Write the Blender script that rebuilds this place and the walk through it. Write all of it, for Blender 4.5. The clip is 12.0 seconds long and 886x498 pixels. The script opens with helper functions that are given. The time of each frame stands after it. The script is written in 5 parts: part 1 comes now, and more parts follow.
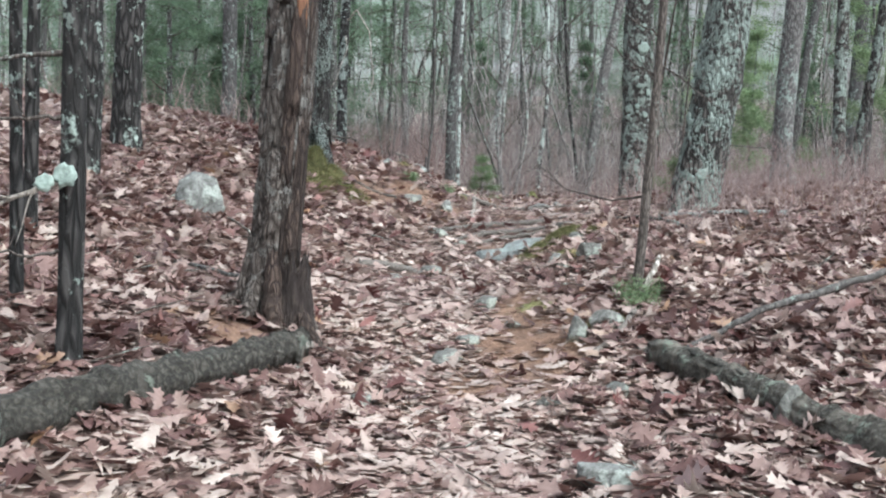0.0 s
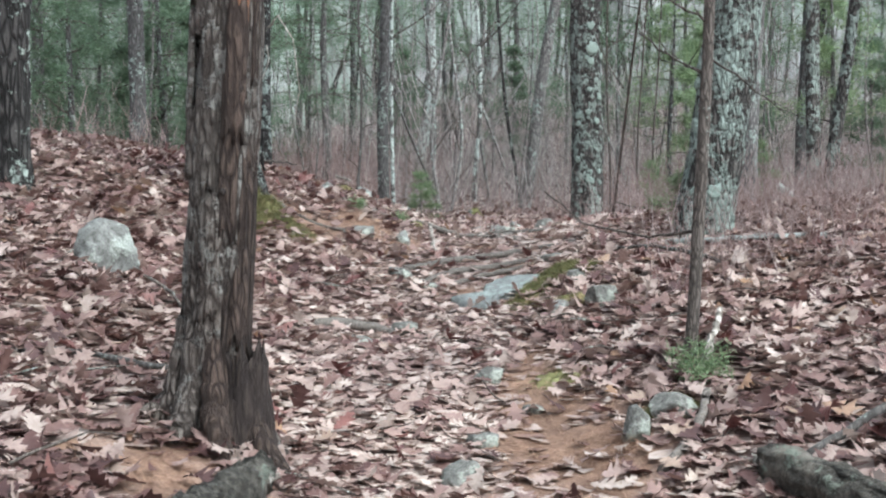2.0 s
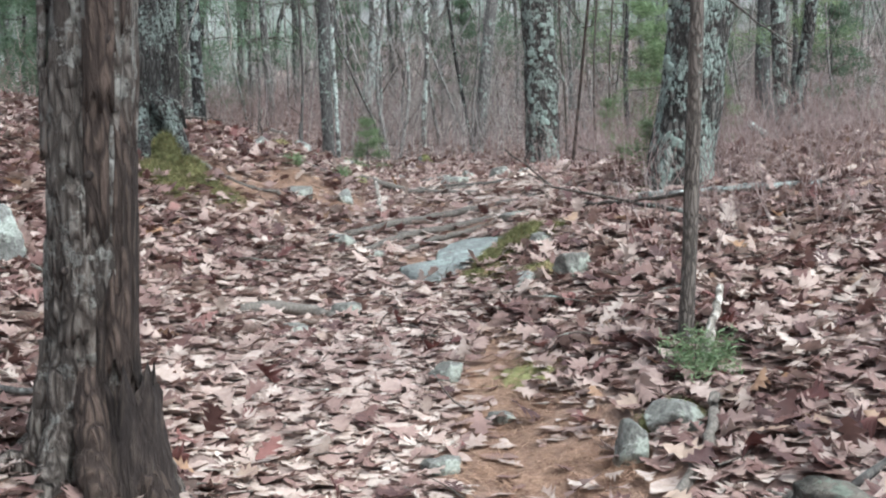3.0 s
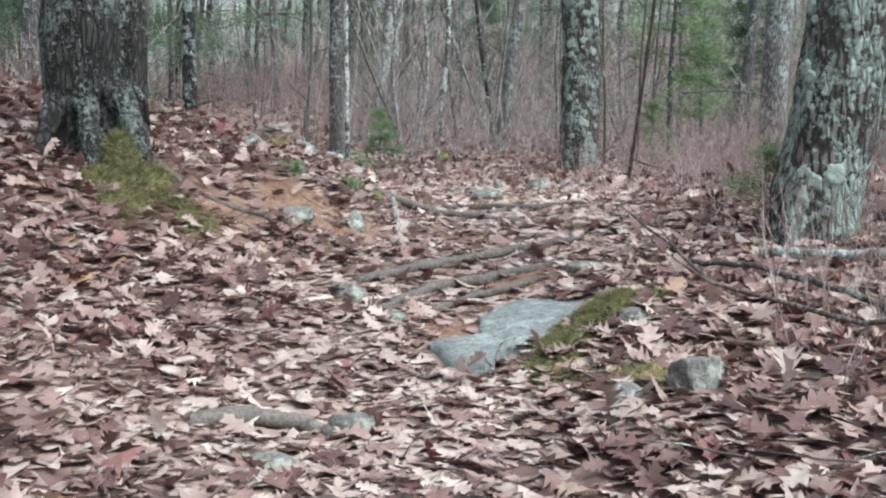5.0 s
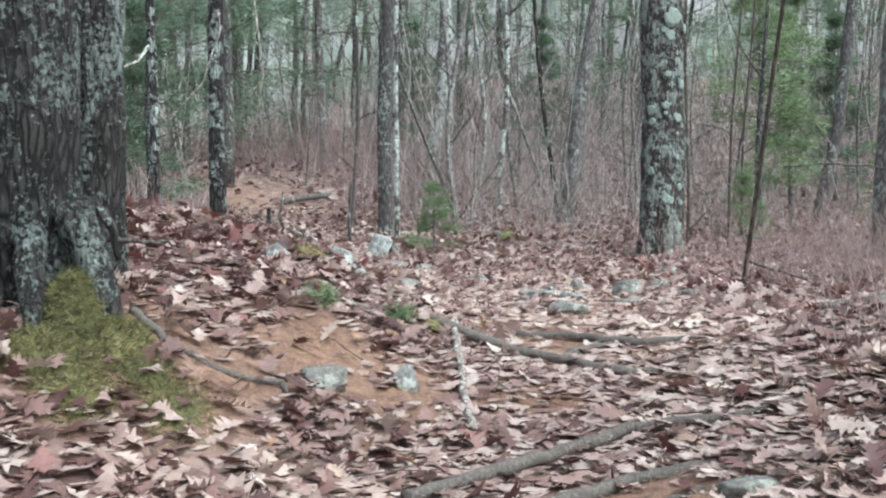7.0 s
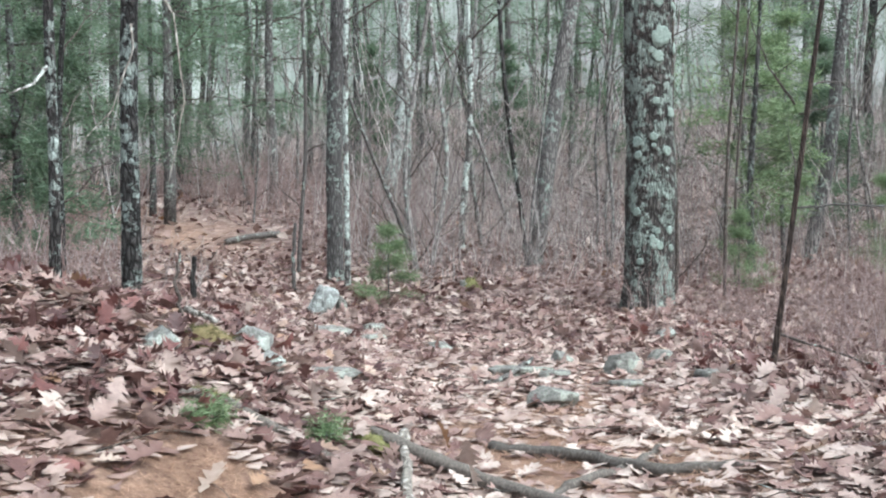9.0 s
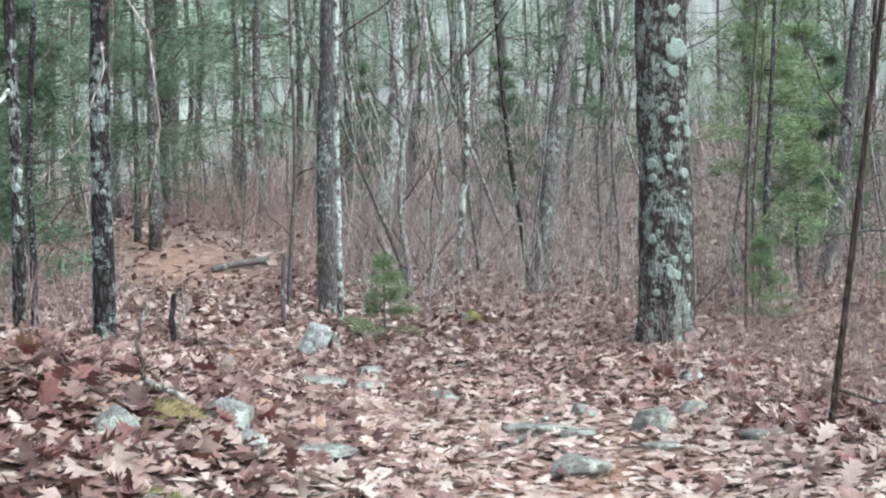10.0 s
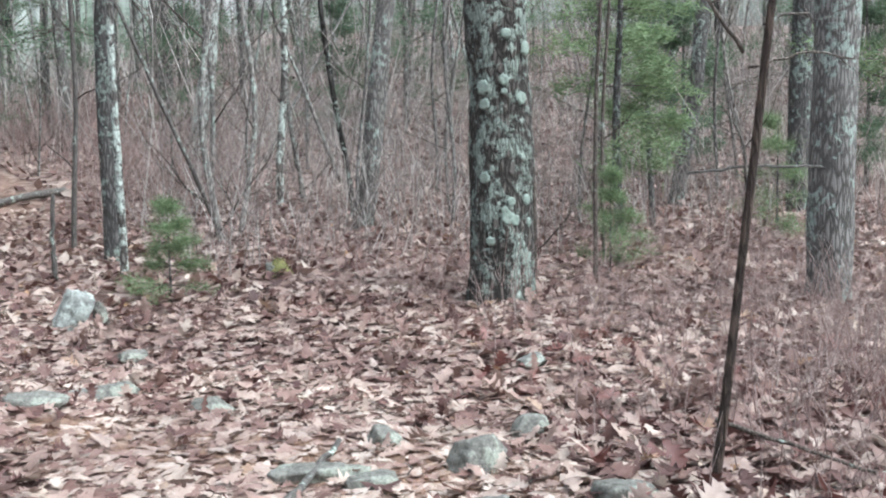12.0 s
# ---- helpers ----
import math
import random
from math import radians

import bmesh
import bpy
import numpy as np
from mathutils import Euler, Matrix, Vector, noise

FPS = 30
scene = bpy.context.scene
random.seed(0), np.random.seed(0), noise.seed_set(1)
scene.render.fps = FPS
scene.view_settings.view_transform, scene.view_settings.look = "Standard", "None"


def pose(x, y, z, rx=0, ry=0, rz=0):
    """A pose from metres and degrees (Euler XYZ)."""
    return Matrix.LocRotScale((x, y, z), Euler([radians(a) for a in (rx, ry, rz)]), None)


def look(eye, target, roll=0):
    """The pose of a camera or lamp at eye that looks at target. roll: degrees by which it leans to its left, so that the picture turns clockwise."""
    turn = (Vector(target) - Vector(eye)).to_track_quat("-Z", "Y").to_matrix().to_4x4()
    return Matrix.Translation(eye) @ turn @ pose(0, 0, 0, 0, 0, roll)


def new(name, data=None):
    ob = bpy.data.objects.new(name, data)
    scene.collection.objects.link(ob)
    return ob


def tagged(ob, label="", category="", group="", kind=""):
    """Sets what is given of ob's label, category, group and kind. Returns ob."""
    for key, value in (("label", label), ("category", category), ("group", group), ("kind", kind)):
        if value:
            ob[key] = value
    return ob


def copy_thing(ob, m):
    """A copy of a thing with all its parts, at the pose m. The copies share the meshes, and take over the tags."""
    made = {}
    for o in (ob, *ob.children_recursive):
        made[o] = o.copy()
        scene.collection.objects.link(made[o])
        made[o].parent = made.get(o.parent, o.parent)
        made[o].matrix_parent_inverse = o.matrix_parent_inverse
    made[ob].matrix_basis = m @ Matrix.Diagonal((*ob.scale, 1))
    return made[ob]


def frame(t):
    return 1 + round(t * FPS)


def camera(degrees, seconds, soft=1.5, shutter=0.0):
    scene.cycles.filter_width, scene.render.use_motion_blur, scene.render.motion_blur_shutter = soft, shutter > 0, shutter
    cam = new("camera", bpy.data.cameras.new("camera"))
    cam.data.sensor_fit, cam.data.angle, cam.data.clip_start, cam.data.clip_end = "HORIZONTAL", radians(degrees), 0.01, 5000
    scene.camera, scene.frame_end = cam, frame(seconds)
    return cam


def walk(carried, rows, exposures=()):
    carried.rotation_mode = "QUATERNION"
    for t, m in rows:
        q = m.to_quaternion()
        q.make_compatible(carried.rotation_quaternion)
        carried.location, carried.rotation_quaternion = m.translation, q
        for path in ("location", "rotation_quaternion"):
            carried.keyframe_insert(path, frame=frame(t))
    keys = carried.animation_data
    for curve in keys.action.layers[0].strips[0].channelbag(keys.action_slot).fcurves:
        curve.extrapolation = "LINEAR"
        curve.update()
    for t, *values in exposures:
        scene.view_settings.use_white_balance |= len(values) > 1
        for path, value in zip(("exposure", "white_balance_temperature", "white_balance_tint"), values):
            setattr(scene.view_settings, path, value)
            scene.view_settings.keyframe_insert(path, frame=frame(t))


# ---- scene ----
cam = camera(38.9, 12.0, soft=2.15)
METRES, EYE, TILT, LEAN, TURN = 12.0, 1.45, -3.0, -2.0, 0.0
ROWS = [
    (0.0, 0.0, 0.0, 0.0, -0.0, 0.0, -0.0),
    (0.5, -0.0022, 0.0363, 0.0042, 2.46, 0.46, 0.11),
    (1.0, -0.0149, 0.0792, 0.0095, -4.07, 0.77, 0.64),
    (1.5, -0.0197, 0.119, 0.0183, -3.87, 0.17, 4.04),
    (2.0, -0.0273, 0.1543, 0.0206, -3.76, 0.36, 2.42),
    (2.5, -0.0295, 0.192, 0.0251, -4.78, -1.18, 5.9),
    (3.0, -0.0177, 0.2375, 0.0319, -5.93, -2.47, 4.4),
    (3.5, -0.0154, 0.2775, 0.039, -4.34, -1.49, 2.53),
    (5.5, -0.0125, 0.4673, 0.0643, -6.51, -4.17, 1.62),
    (6.0, -0.0019, 0.5128, 0.0758, -8.64, -5.04, 3.16),
    (6.5, -0.0059, 0.5511, 0.0799, -5.58, -1.92, 1.22),
    (7.0, -0.0078, 0.5837, 0.0888, -3.35, -0.88, 1.99),
    (9.0, 0.0074, 0.7383, 0.1047, -5.08, 0.43, 2.17),
    (9.5, 0.0145, 0.7719, 0.1125, -4.69, 1.69, 3.2),
    (10.0, 0.0087, 0.8124, 0.1175, -5.42, 1.17, 2.82),
    (10.5, 0.0143, 0.8459, 0.1195, -8.57, 0.11, 2.7),
    (11.0, 0.0407, 0.8939, 0.1287, -12.72, -1.6, 4.19),
    (11.5, 0.0537, 0.9275, 0.1329, -14.89, -2.09, 3.09),
    (12.0, 0.0613, 0.9658, 0.1409, -12.24, -3.5, 3.88),
]
walk(cam, [(t, pose(0, 0, EYE, TILT, LEAN, TURN) @ pose(METRES * x, METRES * y, METRES * z, 90 + pitch, roll, yaw)) for t, x, y, z, yaw, pitch, roll in ROWS], [(0, 1.36, 5520, 0), (6, 1.36, 5520, 0), (8.5, 1.54, 5520, 0), (12, 1.54, 5520, 0)])

# ---- light ----
SUN_DIR = Vector((0.35, -0.3, 0.9)).normalized()
world = bpy.data.worlds.new("overcast_sky")
scene.world = world
world.use_nodes = True
wn = world.node_tree
sky = wn.nodes.new("ShaderNodeTexSky")
sky.sky_type = "NISHITA"
sky.sun_disc = False
sky.sun_elevation = radians(55)
sky.sun_rotation = radians(130)
sky.air_density, sky.dust_density, sky.ozone_density = 1.0, 6.0, 1.0
hsv = wn.nodes.new("ShaderNodeHueSaturation")
hsv.inputs["Saturation"].default_value = 0.25
wn.links.new(sky.outputs[0], hsv.inputs["Color"])
wn.links.new(hsv.outputs[0], wn.nodes["Background"].inputs[0])
wn.nodes["Background"].inputs[1].default_value = 0.15
sun = new("sun", bpy.data.lights.new("sun", "SUN"))
sun.data.energy, sun.data.angle, sun.data.color = 0.7, radians(60), (1.0, 0.97, 0.93)
sun.matrix_world = look((0, 0, 30), Vector((0, 0, 30)) - SUN_DIR)

# ---- terrain shape ----
PROFILE_Y = (-60, 0, 5.7, 8, 10.2, 11.8, 12.6, 15, 19, 23, 30, 45, 90)
PROFILE_Z = (-3.5, 0.03, 0.44, 0.68, 0.88, 1.10, 1.18, 1.18, 1.11, 1.15, 1.2, 1.4, 2.2)
TRAIL_Y = (-60, 0, 8, 10, 12, 15, 18, 22, 28, 32, 37, 60)
TRAIL_X = (0.1, 0.1, 0.1, 0.15, 0.6, 1.2, 1.0, 0.3, -1.6, -2.2, -4.0, -14.0)
LEFT_Y = (-20, 0, 6, 10, 12, 15, 17.5, 21, 40)
LEFT_A = (0.25, 0.3, 0.42, 0.34, 0.36, 0.42, 0.26, 0.08, 0.03)
RIGHT_Y = (-20, 4, 10, 13, 16, 40)
RIGHT_A = (0.2, 0.25, 0.3, 0.2, 0.05, 0.0)


def smooth_interp(y, ys, vs, w=0.7):
    y = np.asarray(y, float)
    return sum(np.interp(y + d * w, ys, vs) for d in (-1, -0.5, 0, 0.5, 1)) / 5


def trail_x(y):
    return smooth_interp(y, TRAIL_Y, TRAIL_X, 1.2)


def sstep(v, a, b):
    u = np.clip((np.asarray(v, float) - a) / (b - a), 0, 1)
    return u * u * (3 - 2 * u)


def waves(x, y):
    """Gentle unevenness of the forest floor."""
    return (0.030 * np.sin(1.7 * x + 0.6 * y) * np.cos(1.3 * y - 0.5 * x) + 0.018 * np.sin(3.9 * x - 2.2 * y + 1.0)
            + 0.012 * np.sin(5.3 * y + 3.1 * x + 2.0))


def ground_z(x, y):
    x, y = np.asarray(x, float), np.asarray(y, float)
    z = smooth_interp(y, PROFILE_Y, PROFILE_Z)
    off = x - trail_x(y)
    left = np.clip(-off - 0.35, 0, None)
    right = np.clip(off - 0.35, 0, None)
    z = z + smooth_interp(y, LEFT_Y, LEFT_A) * 3.5 * (1 - np.exp(-left / 3.5))* (1 - np.exp(-left * 3))
    z = z + smooth_interp(y, RIGHT_Y, RIGHT_A) * 2.0 * (1 - np.exp(-right / 1.6))
    beyond = np.clip(np.hypot(x * 0.8, y) - 26, 0, None)
    z = z + beyond * 0.088 * (0.35 + 0.65 * sstep(x, -15, 8)) * sstep(y, 5, 30) * sstep(beyond, -2, 8)
    z = z + waves(x, y) * (0.5 + 0.5 * sstep(np.abs(off), 0.3, 1.5))
    return z


def gz(x, y):
    return float(ground_z(x, y))

# ---- materials ----
def material(name, rough=0.85):
    m = bpy.data.materials.new(name)
    m.use_nodes = True
    nt = m.node_tree
    b = nt.nodes["Principled BSDF"]
    b.inputs["Roughness"].default_value = rough
    b.inputs["Specular IOR Level"].default_value = 0.25
    return m, nt, b


def add(nt, kind, inputs=(), **props):
    n = nt.nodes.new(kind)
    for k, v in props.items():
        setattr(n, k, v)
    for k, v in dict(inputs).items():
        if isinstance(v, bpy.types.NodeSocket):
            nt.links.new(v, n.inputs[k])
        else:
            n.inputs[k].default_value = v
    return n


def ramp(nt, fac, stops):
    n = nt.nodes.new("ShaderNodeValToRGB")
    el = n.color_ramp.elements
    while len(el) < len(stops):
        el.new(0.5)
    for e, (p, c) in zip(el, stops):
        e.position = p
        e.color = (*c, 1) if len(c) == 3 else (c[0], c[0], c[0], 1)
    nt.links.new(fac, n.inputs["Fac"])
    return n.outputs["Color"]


def mixed(nt, fac, a, b, mode="MIX"):
    n = nt.nodes.new("ShaderNodeMix")
    n.data_type, n.blend_type = "RGBA", mode
    for k, v in ((0, fac), (6, a), (7, b)):
        if isinstance(v, bpy.types.NodeSocket):
            nt.links.new(v, n.inputs[k])
        else:
            n.inputs[k].default_value = v if k == 0 or len(v) == 4 else (*v, 1)
    return n.outputs[2]


def scaled(nt, sx, sy, sz):
    tc = nt.nodes.new("ShaderNodeTexCoord")
    mp = add(nt, "ShaderNodeMapping", {"Vector": tc.outputs["Object"], "Scale": (sx, sy, sz)})
    return mp.outputs[0]


def noise_fac(nt, vec, scale, detail=4.0, rough=0.6):
    return add(nt, "ShaderNodeTexNoise", {"Vector": vec, "Scale": scale, "Detail": detail, "Roughness": rough}).outputs["Fac"]


def bark_material(name, dark, light, lichen=(0.42, 0.47, 0.41), amount=0.5, fine=22.0, long=0.22, extra=None, relief=0.9, ragged=0.5, spot=17.0, furrow=(0.02, 0.28)):
    m, nt, b = material(name, 0.95)
    v = scaled(nt, 1, 1, long)
    w = scaled(nt, 1, 1, 1)
    warp = add(nt, "ShaderNodeTexNoise", {"Vector": v, "Scale": fine * 0.4, "Detail": 3.0})
    vv = mixed(nt, 0.06, v, warp.outputs["Color"], "ADD")
    cells = add(nt, "ShaderNodeTexVoronoi", {"Vector": vv, "Scale": fine}, feature="DISTANCE_TO_EDGE")
    plates = ramp(nt, cells.outputs["Distance"], [(furrow[0], (0.0,)), (furrow[1], (1.0,))])
    grain = noise_fac(nt, v, fine * 2.5, 6, 0.7)
    height = mixed(nt, ragged, plates, grain)
    col = ramp(nt, height, [(0.2, tuple(c * 0.5 for c in dark)), (0.44, dark), (0.72, light)])
    broad = noise_fac(nt, w, 2.2, 3)
    col = mixed(nt, ramp(nt, broad, [(0.3, (0.0,)), (0.75, (0.5,))]), col, tuple(0.6 * c for c in light))
    if extra:
        patch = ramp(nt, noise_fac(nt, scaled(nt, 1, 1, 0.35), 3.2, 3), [(0.55, (0.0,)), (0.66, (1.0,))])
        col = mixed(nt, patch, col, extra)
    if amount > 0:
        l1 = noise_fac(nt, w, spot, 6, 0.7)
        l2 = noise_fac(nt, scaled(nt, 1, 1, 0.55), 5.0, 3, 0.6)
        both = mixed(nt, 0.45, l1, l2)
        edge = 0.5 + 0.26 * (0.5 - amount)
        spots = ramp(nt, both, [(edge - 0.012, (0.0,)), (edge + 0.02, (1.0,))])
        tone = ramp(nt, noise_fac(nt, w, 30, 5, 0.7), [(0.3, tuple(0.5 * c for c in lichen)), (0.5, tuple(0.85 * c for c in lichen)), (0.7, tuple(1.1 * c for c in lichen))])
        spots = mixed(nt, 1.0, spots, ramp(nt, height, [(0.15, (0.25,)), (0.4, (1.0,))]), "MULTIPLY")
        col = mixed(nt, spots, col, tone)
        height = mixed(nt, 0.25, height, spots, "ADD")
    info = nt.nodes.new("ShaderNodeObjectInfo")
    vary = ramp(nt, info.outputs["Random"], [(0.0, (0.75, 0.75, 0.75)), (1.0, (1.15, 1.12, 1.1))])
    col = mixed(nt, 1.0, col, vary, "MULTIPLY")
    nt.links.new(col, b.inputs["Base Color"])
    bump = add(nt, "ShaderNodeBump", {"Height": height, "Strength": relief, "Distance": 0.05})
    nt.links.new(bump.outputs[0], b.inputs["Normal"])
    return m


BARK_OAK = bark_material("oak_bark", (0.026, 0.022, 0.019), (0.088, 0.078, 0.071), (0.28, 0.31, 0.275), amount=0.38, fine=32.0, long=0.28, spot=40.0, relief=1.0, ragged=0.62, furrow=(0.04, 0.24))
BARK_OAK_PALE = bark_material("lichened_oak_bark", (0.04, 0.034, 0.03), (0.15, 0.132, 0.118), (0.33, 0.37, 0.322), amount=0.43, fine=28.0, long=0.28, ragged=0.5, spot=13.0, furrow=(0.03, 0.3))
BARK_OAK_CRUSTED = bark_material("lichen_crusted_oak_bark", (0.035, 0.03, 0.026), (0.18, 0.16, 0.142), (0.37, 0.42, 0.366), amount=0.55, fine=28.0, long=0.3, ragged=0.5, spot=22.0, furrow=(0.03, 0.3))
BARK_LICHENED = bark_material("dark_bark_with_pale_lichen", (0.024, 0.02, 0.018), (0.095, 0.084, 0.077), (0.42, 0.46, 0.41), amount=0.41, fine=26, long=0.3, spot=13.0)
# Grey bark, made paler still to stand in for haze over far trunks.
BARK_FAR = bark_material("hazed_grey_bark", (0.13, 0.115, 0.105), (0.31, 0.28, 0.26), amount=0.3, fine=35, relief=0.4)
BARK_DARK = bark_material("dark_bark", (0.022, 0.019, 0.017), (0.085, 0.075, 0.069), amount=0.27)
BARK_PINE = bark_material("pine_bark", (0.085, 0.077, 0.072), (0.21, 0.193, 0.18), amount=0.3, fine=30, ragged=0.65)
BARK_SNAG = bark_material("weathered_snag_wood", (0.075, 0.056, 0.046), (0.25, 0.21, 0.18), (0.34, 0.31, 0.275), amount=0.42, fine=34, ragged=0.6, long=0.28, extra=(0.085, 0.055, 0.042), relief=1.0)
BARK_ROT = bark_material("rotten_dark_wood", (0.03, 0.022, 0.02), (0.1, 0.075, 0.062), amount=0.0, fine=30, ragged=0.8)
BARK_BIRCH = bark_material("birch_bark", (0.14, 0.125, 0.112), (0.33, 0.31, 0.285), (0.5, 0.53, 0.48), amount=0.5, fine=16, long=0.5, relief=0.5, spot=9.0)
BARK_SPOTTED = bark_material("white_spotted_bark", (0.07, 0.06, 0.054), (0.2, 0.18, 0.165), (0.56, 0.6, 0.54), amount=0.52, fine=24, long=0.4, relief=0.5, spot=8.0)
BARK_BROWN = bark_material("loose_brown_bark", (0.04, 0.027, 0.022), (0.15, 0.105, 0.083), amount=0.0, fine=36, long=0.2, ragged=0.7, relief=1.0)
BARK_TWIG = bark_material("twig_bark", (0.075, 0.06, 0.05), (0.17, 0.14, 0.12), amount=0.2, fine=60, relief=0.4)
BARK_GREY = bark_material("grey_sapling_bark", (0.075, 0.066, 0.06), (0.19, 0.17, 0.155), amount=0.22, fine=35, relief=0.5, ragged=0.8)
DEAD_WOOD = bark_material("dead_log_bark", (0.045, 0.038, 0.031), (0.2, 0.178, 0.145), (0.26, 0.275, 0.22), amount=0.22, fine=22, long=1.0, ragged=0.85, extra=(0.22, 0.192, 0.158), furrow=(0.04, 0.3))
DEAD_PALE = bark_material("pale_dead_wood", (0.28, 0.24, 0.2), (0.55, 0.5, 0.44), amount=0.0, fine=20)
ROOT_BARK = bark_material("root_bark", (0.1, 0.083, 0.07), (0.25, 0.218, 0.19), amount=0.0, fine=40, relief=0.5, ragged=0.92, long=0.5)


def leaf_material(name, stops, rough=0.6, through_light=0.0):
    m, nt, b = material(name, rough)
    geo = nt.nodes.new("ShaderNodeNewGeometry")
    info = nt.nodes.new("ShaderNodeObjectInfo")
    pick = add(nt, "ShaderNodeMath", {0: geo.outputs["Random Per Island"], 1: info.outputs["Random"]}, operation="ADD").outputs[0]
    pick = add(nt, "ShaderNodeMath", {0: pick}, operation="FRACT").outputs[0]
    col = ramp(nt, pick, stops)
    w = scaled(nt, 1, 1, 1)
    blot = ramp(nt, noise_fac(nt, w, 28, 4), [(0.3, (0.72, 0.68, 0.67)), (0.7, (1.09, 1.09, 1.08))])
    broad = ramp(nt, noise_fac(nt, w, 0.9, 3), [(0.35, (0.74, 0.69, 0.69)), (0.62, (1.09, 1.08, 1.06))])
    col = mixed(nt, 1.0, mixed(nt, 1.0, col, blot, "MULTIPLY"), broad, "MULTIPLY")
    nt.links.new(col, b.inputs["Base Color"])
    b.inputs["Specular IOR Level"].default_value = 0.4
    bump = add(nt, "ShaderNodeBump", {"Height": noise_fac(nt, w, 90, 4), "Strength": 0.35, "Distance": 0.004})
    nt.links.new(bump.outputs[0], b.inputs["Normal"])
    if through_light:
        thin = add(nt, "ShaderNodeBsdfTranslucent", {"Color": col})
        both = add(nt, "ShaderNodeMixShader", {0: through_light, 1: b.outputs[0], 2: thin.outputs[0]})
        nt.links.new(both.outputs[0], nt.nodes["Material Output"].inputs["Surface"])
    return m


LEAF = leaf_material("fallen_oak_leaves", [(0.0, (0.07, 0.032, 0.029)), (0.16, (0.13, 0.066, 0.056)), (0.38, (0.23, 0.142, 0.12)),
                                           (0.64, (0.335, 0.24, 0.205)), (0.86, (0.42, 0.33, 0.285)), (0.97, (0.47, 0.39, 0.335)), (1.0, (0.3, 0.17, 0.09))], 0.6, 0.2)
LEAF_PALE = leaf_material("bleached_trail_leaves", [(0.0, (0.2, 0.118, 0.1)), (0.2, (0.31, 0.208, 0.178)), (0.45, (0.415, 0.315, 0.27)),
                                                    (0.75, (0.49, 0.395, 0.342)), (1.0, (0.56, 0.475, 0.415))], 0.6, 0.2)
LEAF_RED = leaf_material("maroon_oak_leaves", [(0.0, (0.07, 0.027, 0.024)), (0.5, (0.14, 0.055, 0.047)), (0.85, (0.22, 0.1, 0.085)), (1.0, (0.3, 0.17, 0.145))], 0.5, 0.2)
NEEDLE = leaf_material("pine_needles", [(0.0, (0.085, 0.13, 0.08)), (0.5, (0.125, 0.185, 0.11)), (1.0, (0.19, 0.265, 0.16))], 0.6, 0.4)
FRESH_NEEDLE = leaf_material("seedling_needles", [(0.0, (0.14, 0.21, 0.1)), (0.5, (0.22, 0.3, 0.15)), (1.0, (0.3, 0.39, 0.22))], 0.6, 0.4)
DUFF = leaf_material("dead_pine_needles", [(0.0, (0.15, 0.075, 0.05)), (0.5, (0.3, 0.17, 0.105)), (1.0, (0.45, 0.29, 0.19))])
BRUSH = leaf_material("shrub_twigs", [(0.0, (0.18, 0.115, 0.102)), (0.6, (0.3, 0.218, 0.198)), (1.0, (0.4, 0.335, 0.312))], 0.85)
BRUSH_GREY = leaf_material("grey_shrub_twigs", [(0.0, (0.11, 0.09, 0.082)), (0.45, (0.28, 0.243, 0.224)), (0.8, (0.42, 0.38, 0.352)), (1.0, (0.6, 0.565, 0.53))], 0.85)
MOSS = leaf_material("moss", [(0.0, (0.07, 0.073, 0.026)), (0.5, (0.15, 0.152, 0.056)), (0.82, (0.225, 0.215, 0.088)), (1.0, (0.25, 0.165, 0.09))], 0.95)


def stone_material(name, dark, light, lichen, amount):
    m, nt, b = material(name, 0.9)
    w = scaled(nt, 1, 1, 1)
    base = noise_fac(nt, w, 14, 8, 0.7)
    col = ramp(nt, base, [(0.3, dark), (0.7, light)])
    spots = ramp(nt, noise_fac(nt, w, 7, 5, 0.65), [(0.62 - 0.2 * amount, (0.0,)), (0.68 - 0.2 * amount, (1.0,))])
    col = mixed(nt, spots, col, lichen)
    speck = ramp(nt, noise_fac(nt, w, 120, 2), [(0.35, (0.75, 0.75, 0.75)), (0.65, (1.1, 1.1, 1.1))])
    col = mixed(nt, 1.0, col, speck, "MULTIPLY")
    nt.links.new(col, b.inputs["Base Color"])
    pits = noise_fac(nt, w, 45, 6, 0.75)
    col = mixed(nt, 1.0, col, ramp(nt, pits, [(0.36, (0.5, 0.49, 0.47)), (0.52, (1.0, 1.0, 1.0))]), "MULTIPLY")
    nt.links.new(col, b.inputs["Base Color"])
    bump = add(nt, "ShaderNodeBump", {"Height": mixed(nt, 0.5, mixed(nt, 0.3, base, spots), pits), "Strength": 1.0, "Distance": 0.02})
    nt.links.new(bump.outputs[0], b.inputs["Normal"])
    return m


STONE = stone_material("grey_fieldstone", (0.11, 0.101, 0.088), (0.27, 0.252, 0.222), (0.31, 0.31, 0.26), 0.5)
STONE_PALE = stone_material("lichened_stone", (0.135, 0.126, 0.112), (0.31, 0.298, 0.27), (0.38, 0.385, 0.335), 0.55)
LEDGE = stone_material("grey_bedrock", (0.16, 0.16, 0.148), (0.25, 0.252, 0.236), (0.29, 0.315, 0.285), 0.4)
STONE_WHITE = stone_material("white_lichened_stone", (0.17, 0.168, 0.155), (0.4, 0.4, 0.372), (0.5, 0.515, 0.475), 0.6)


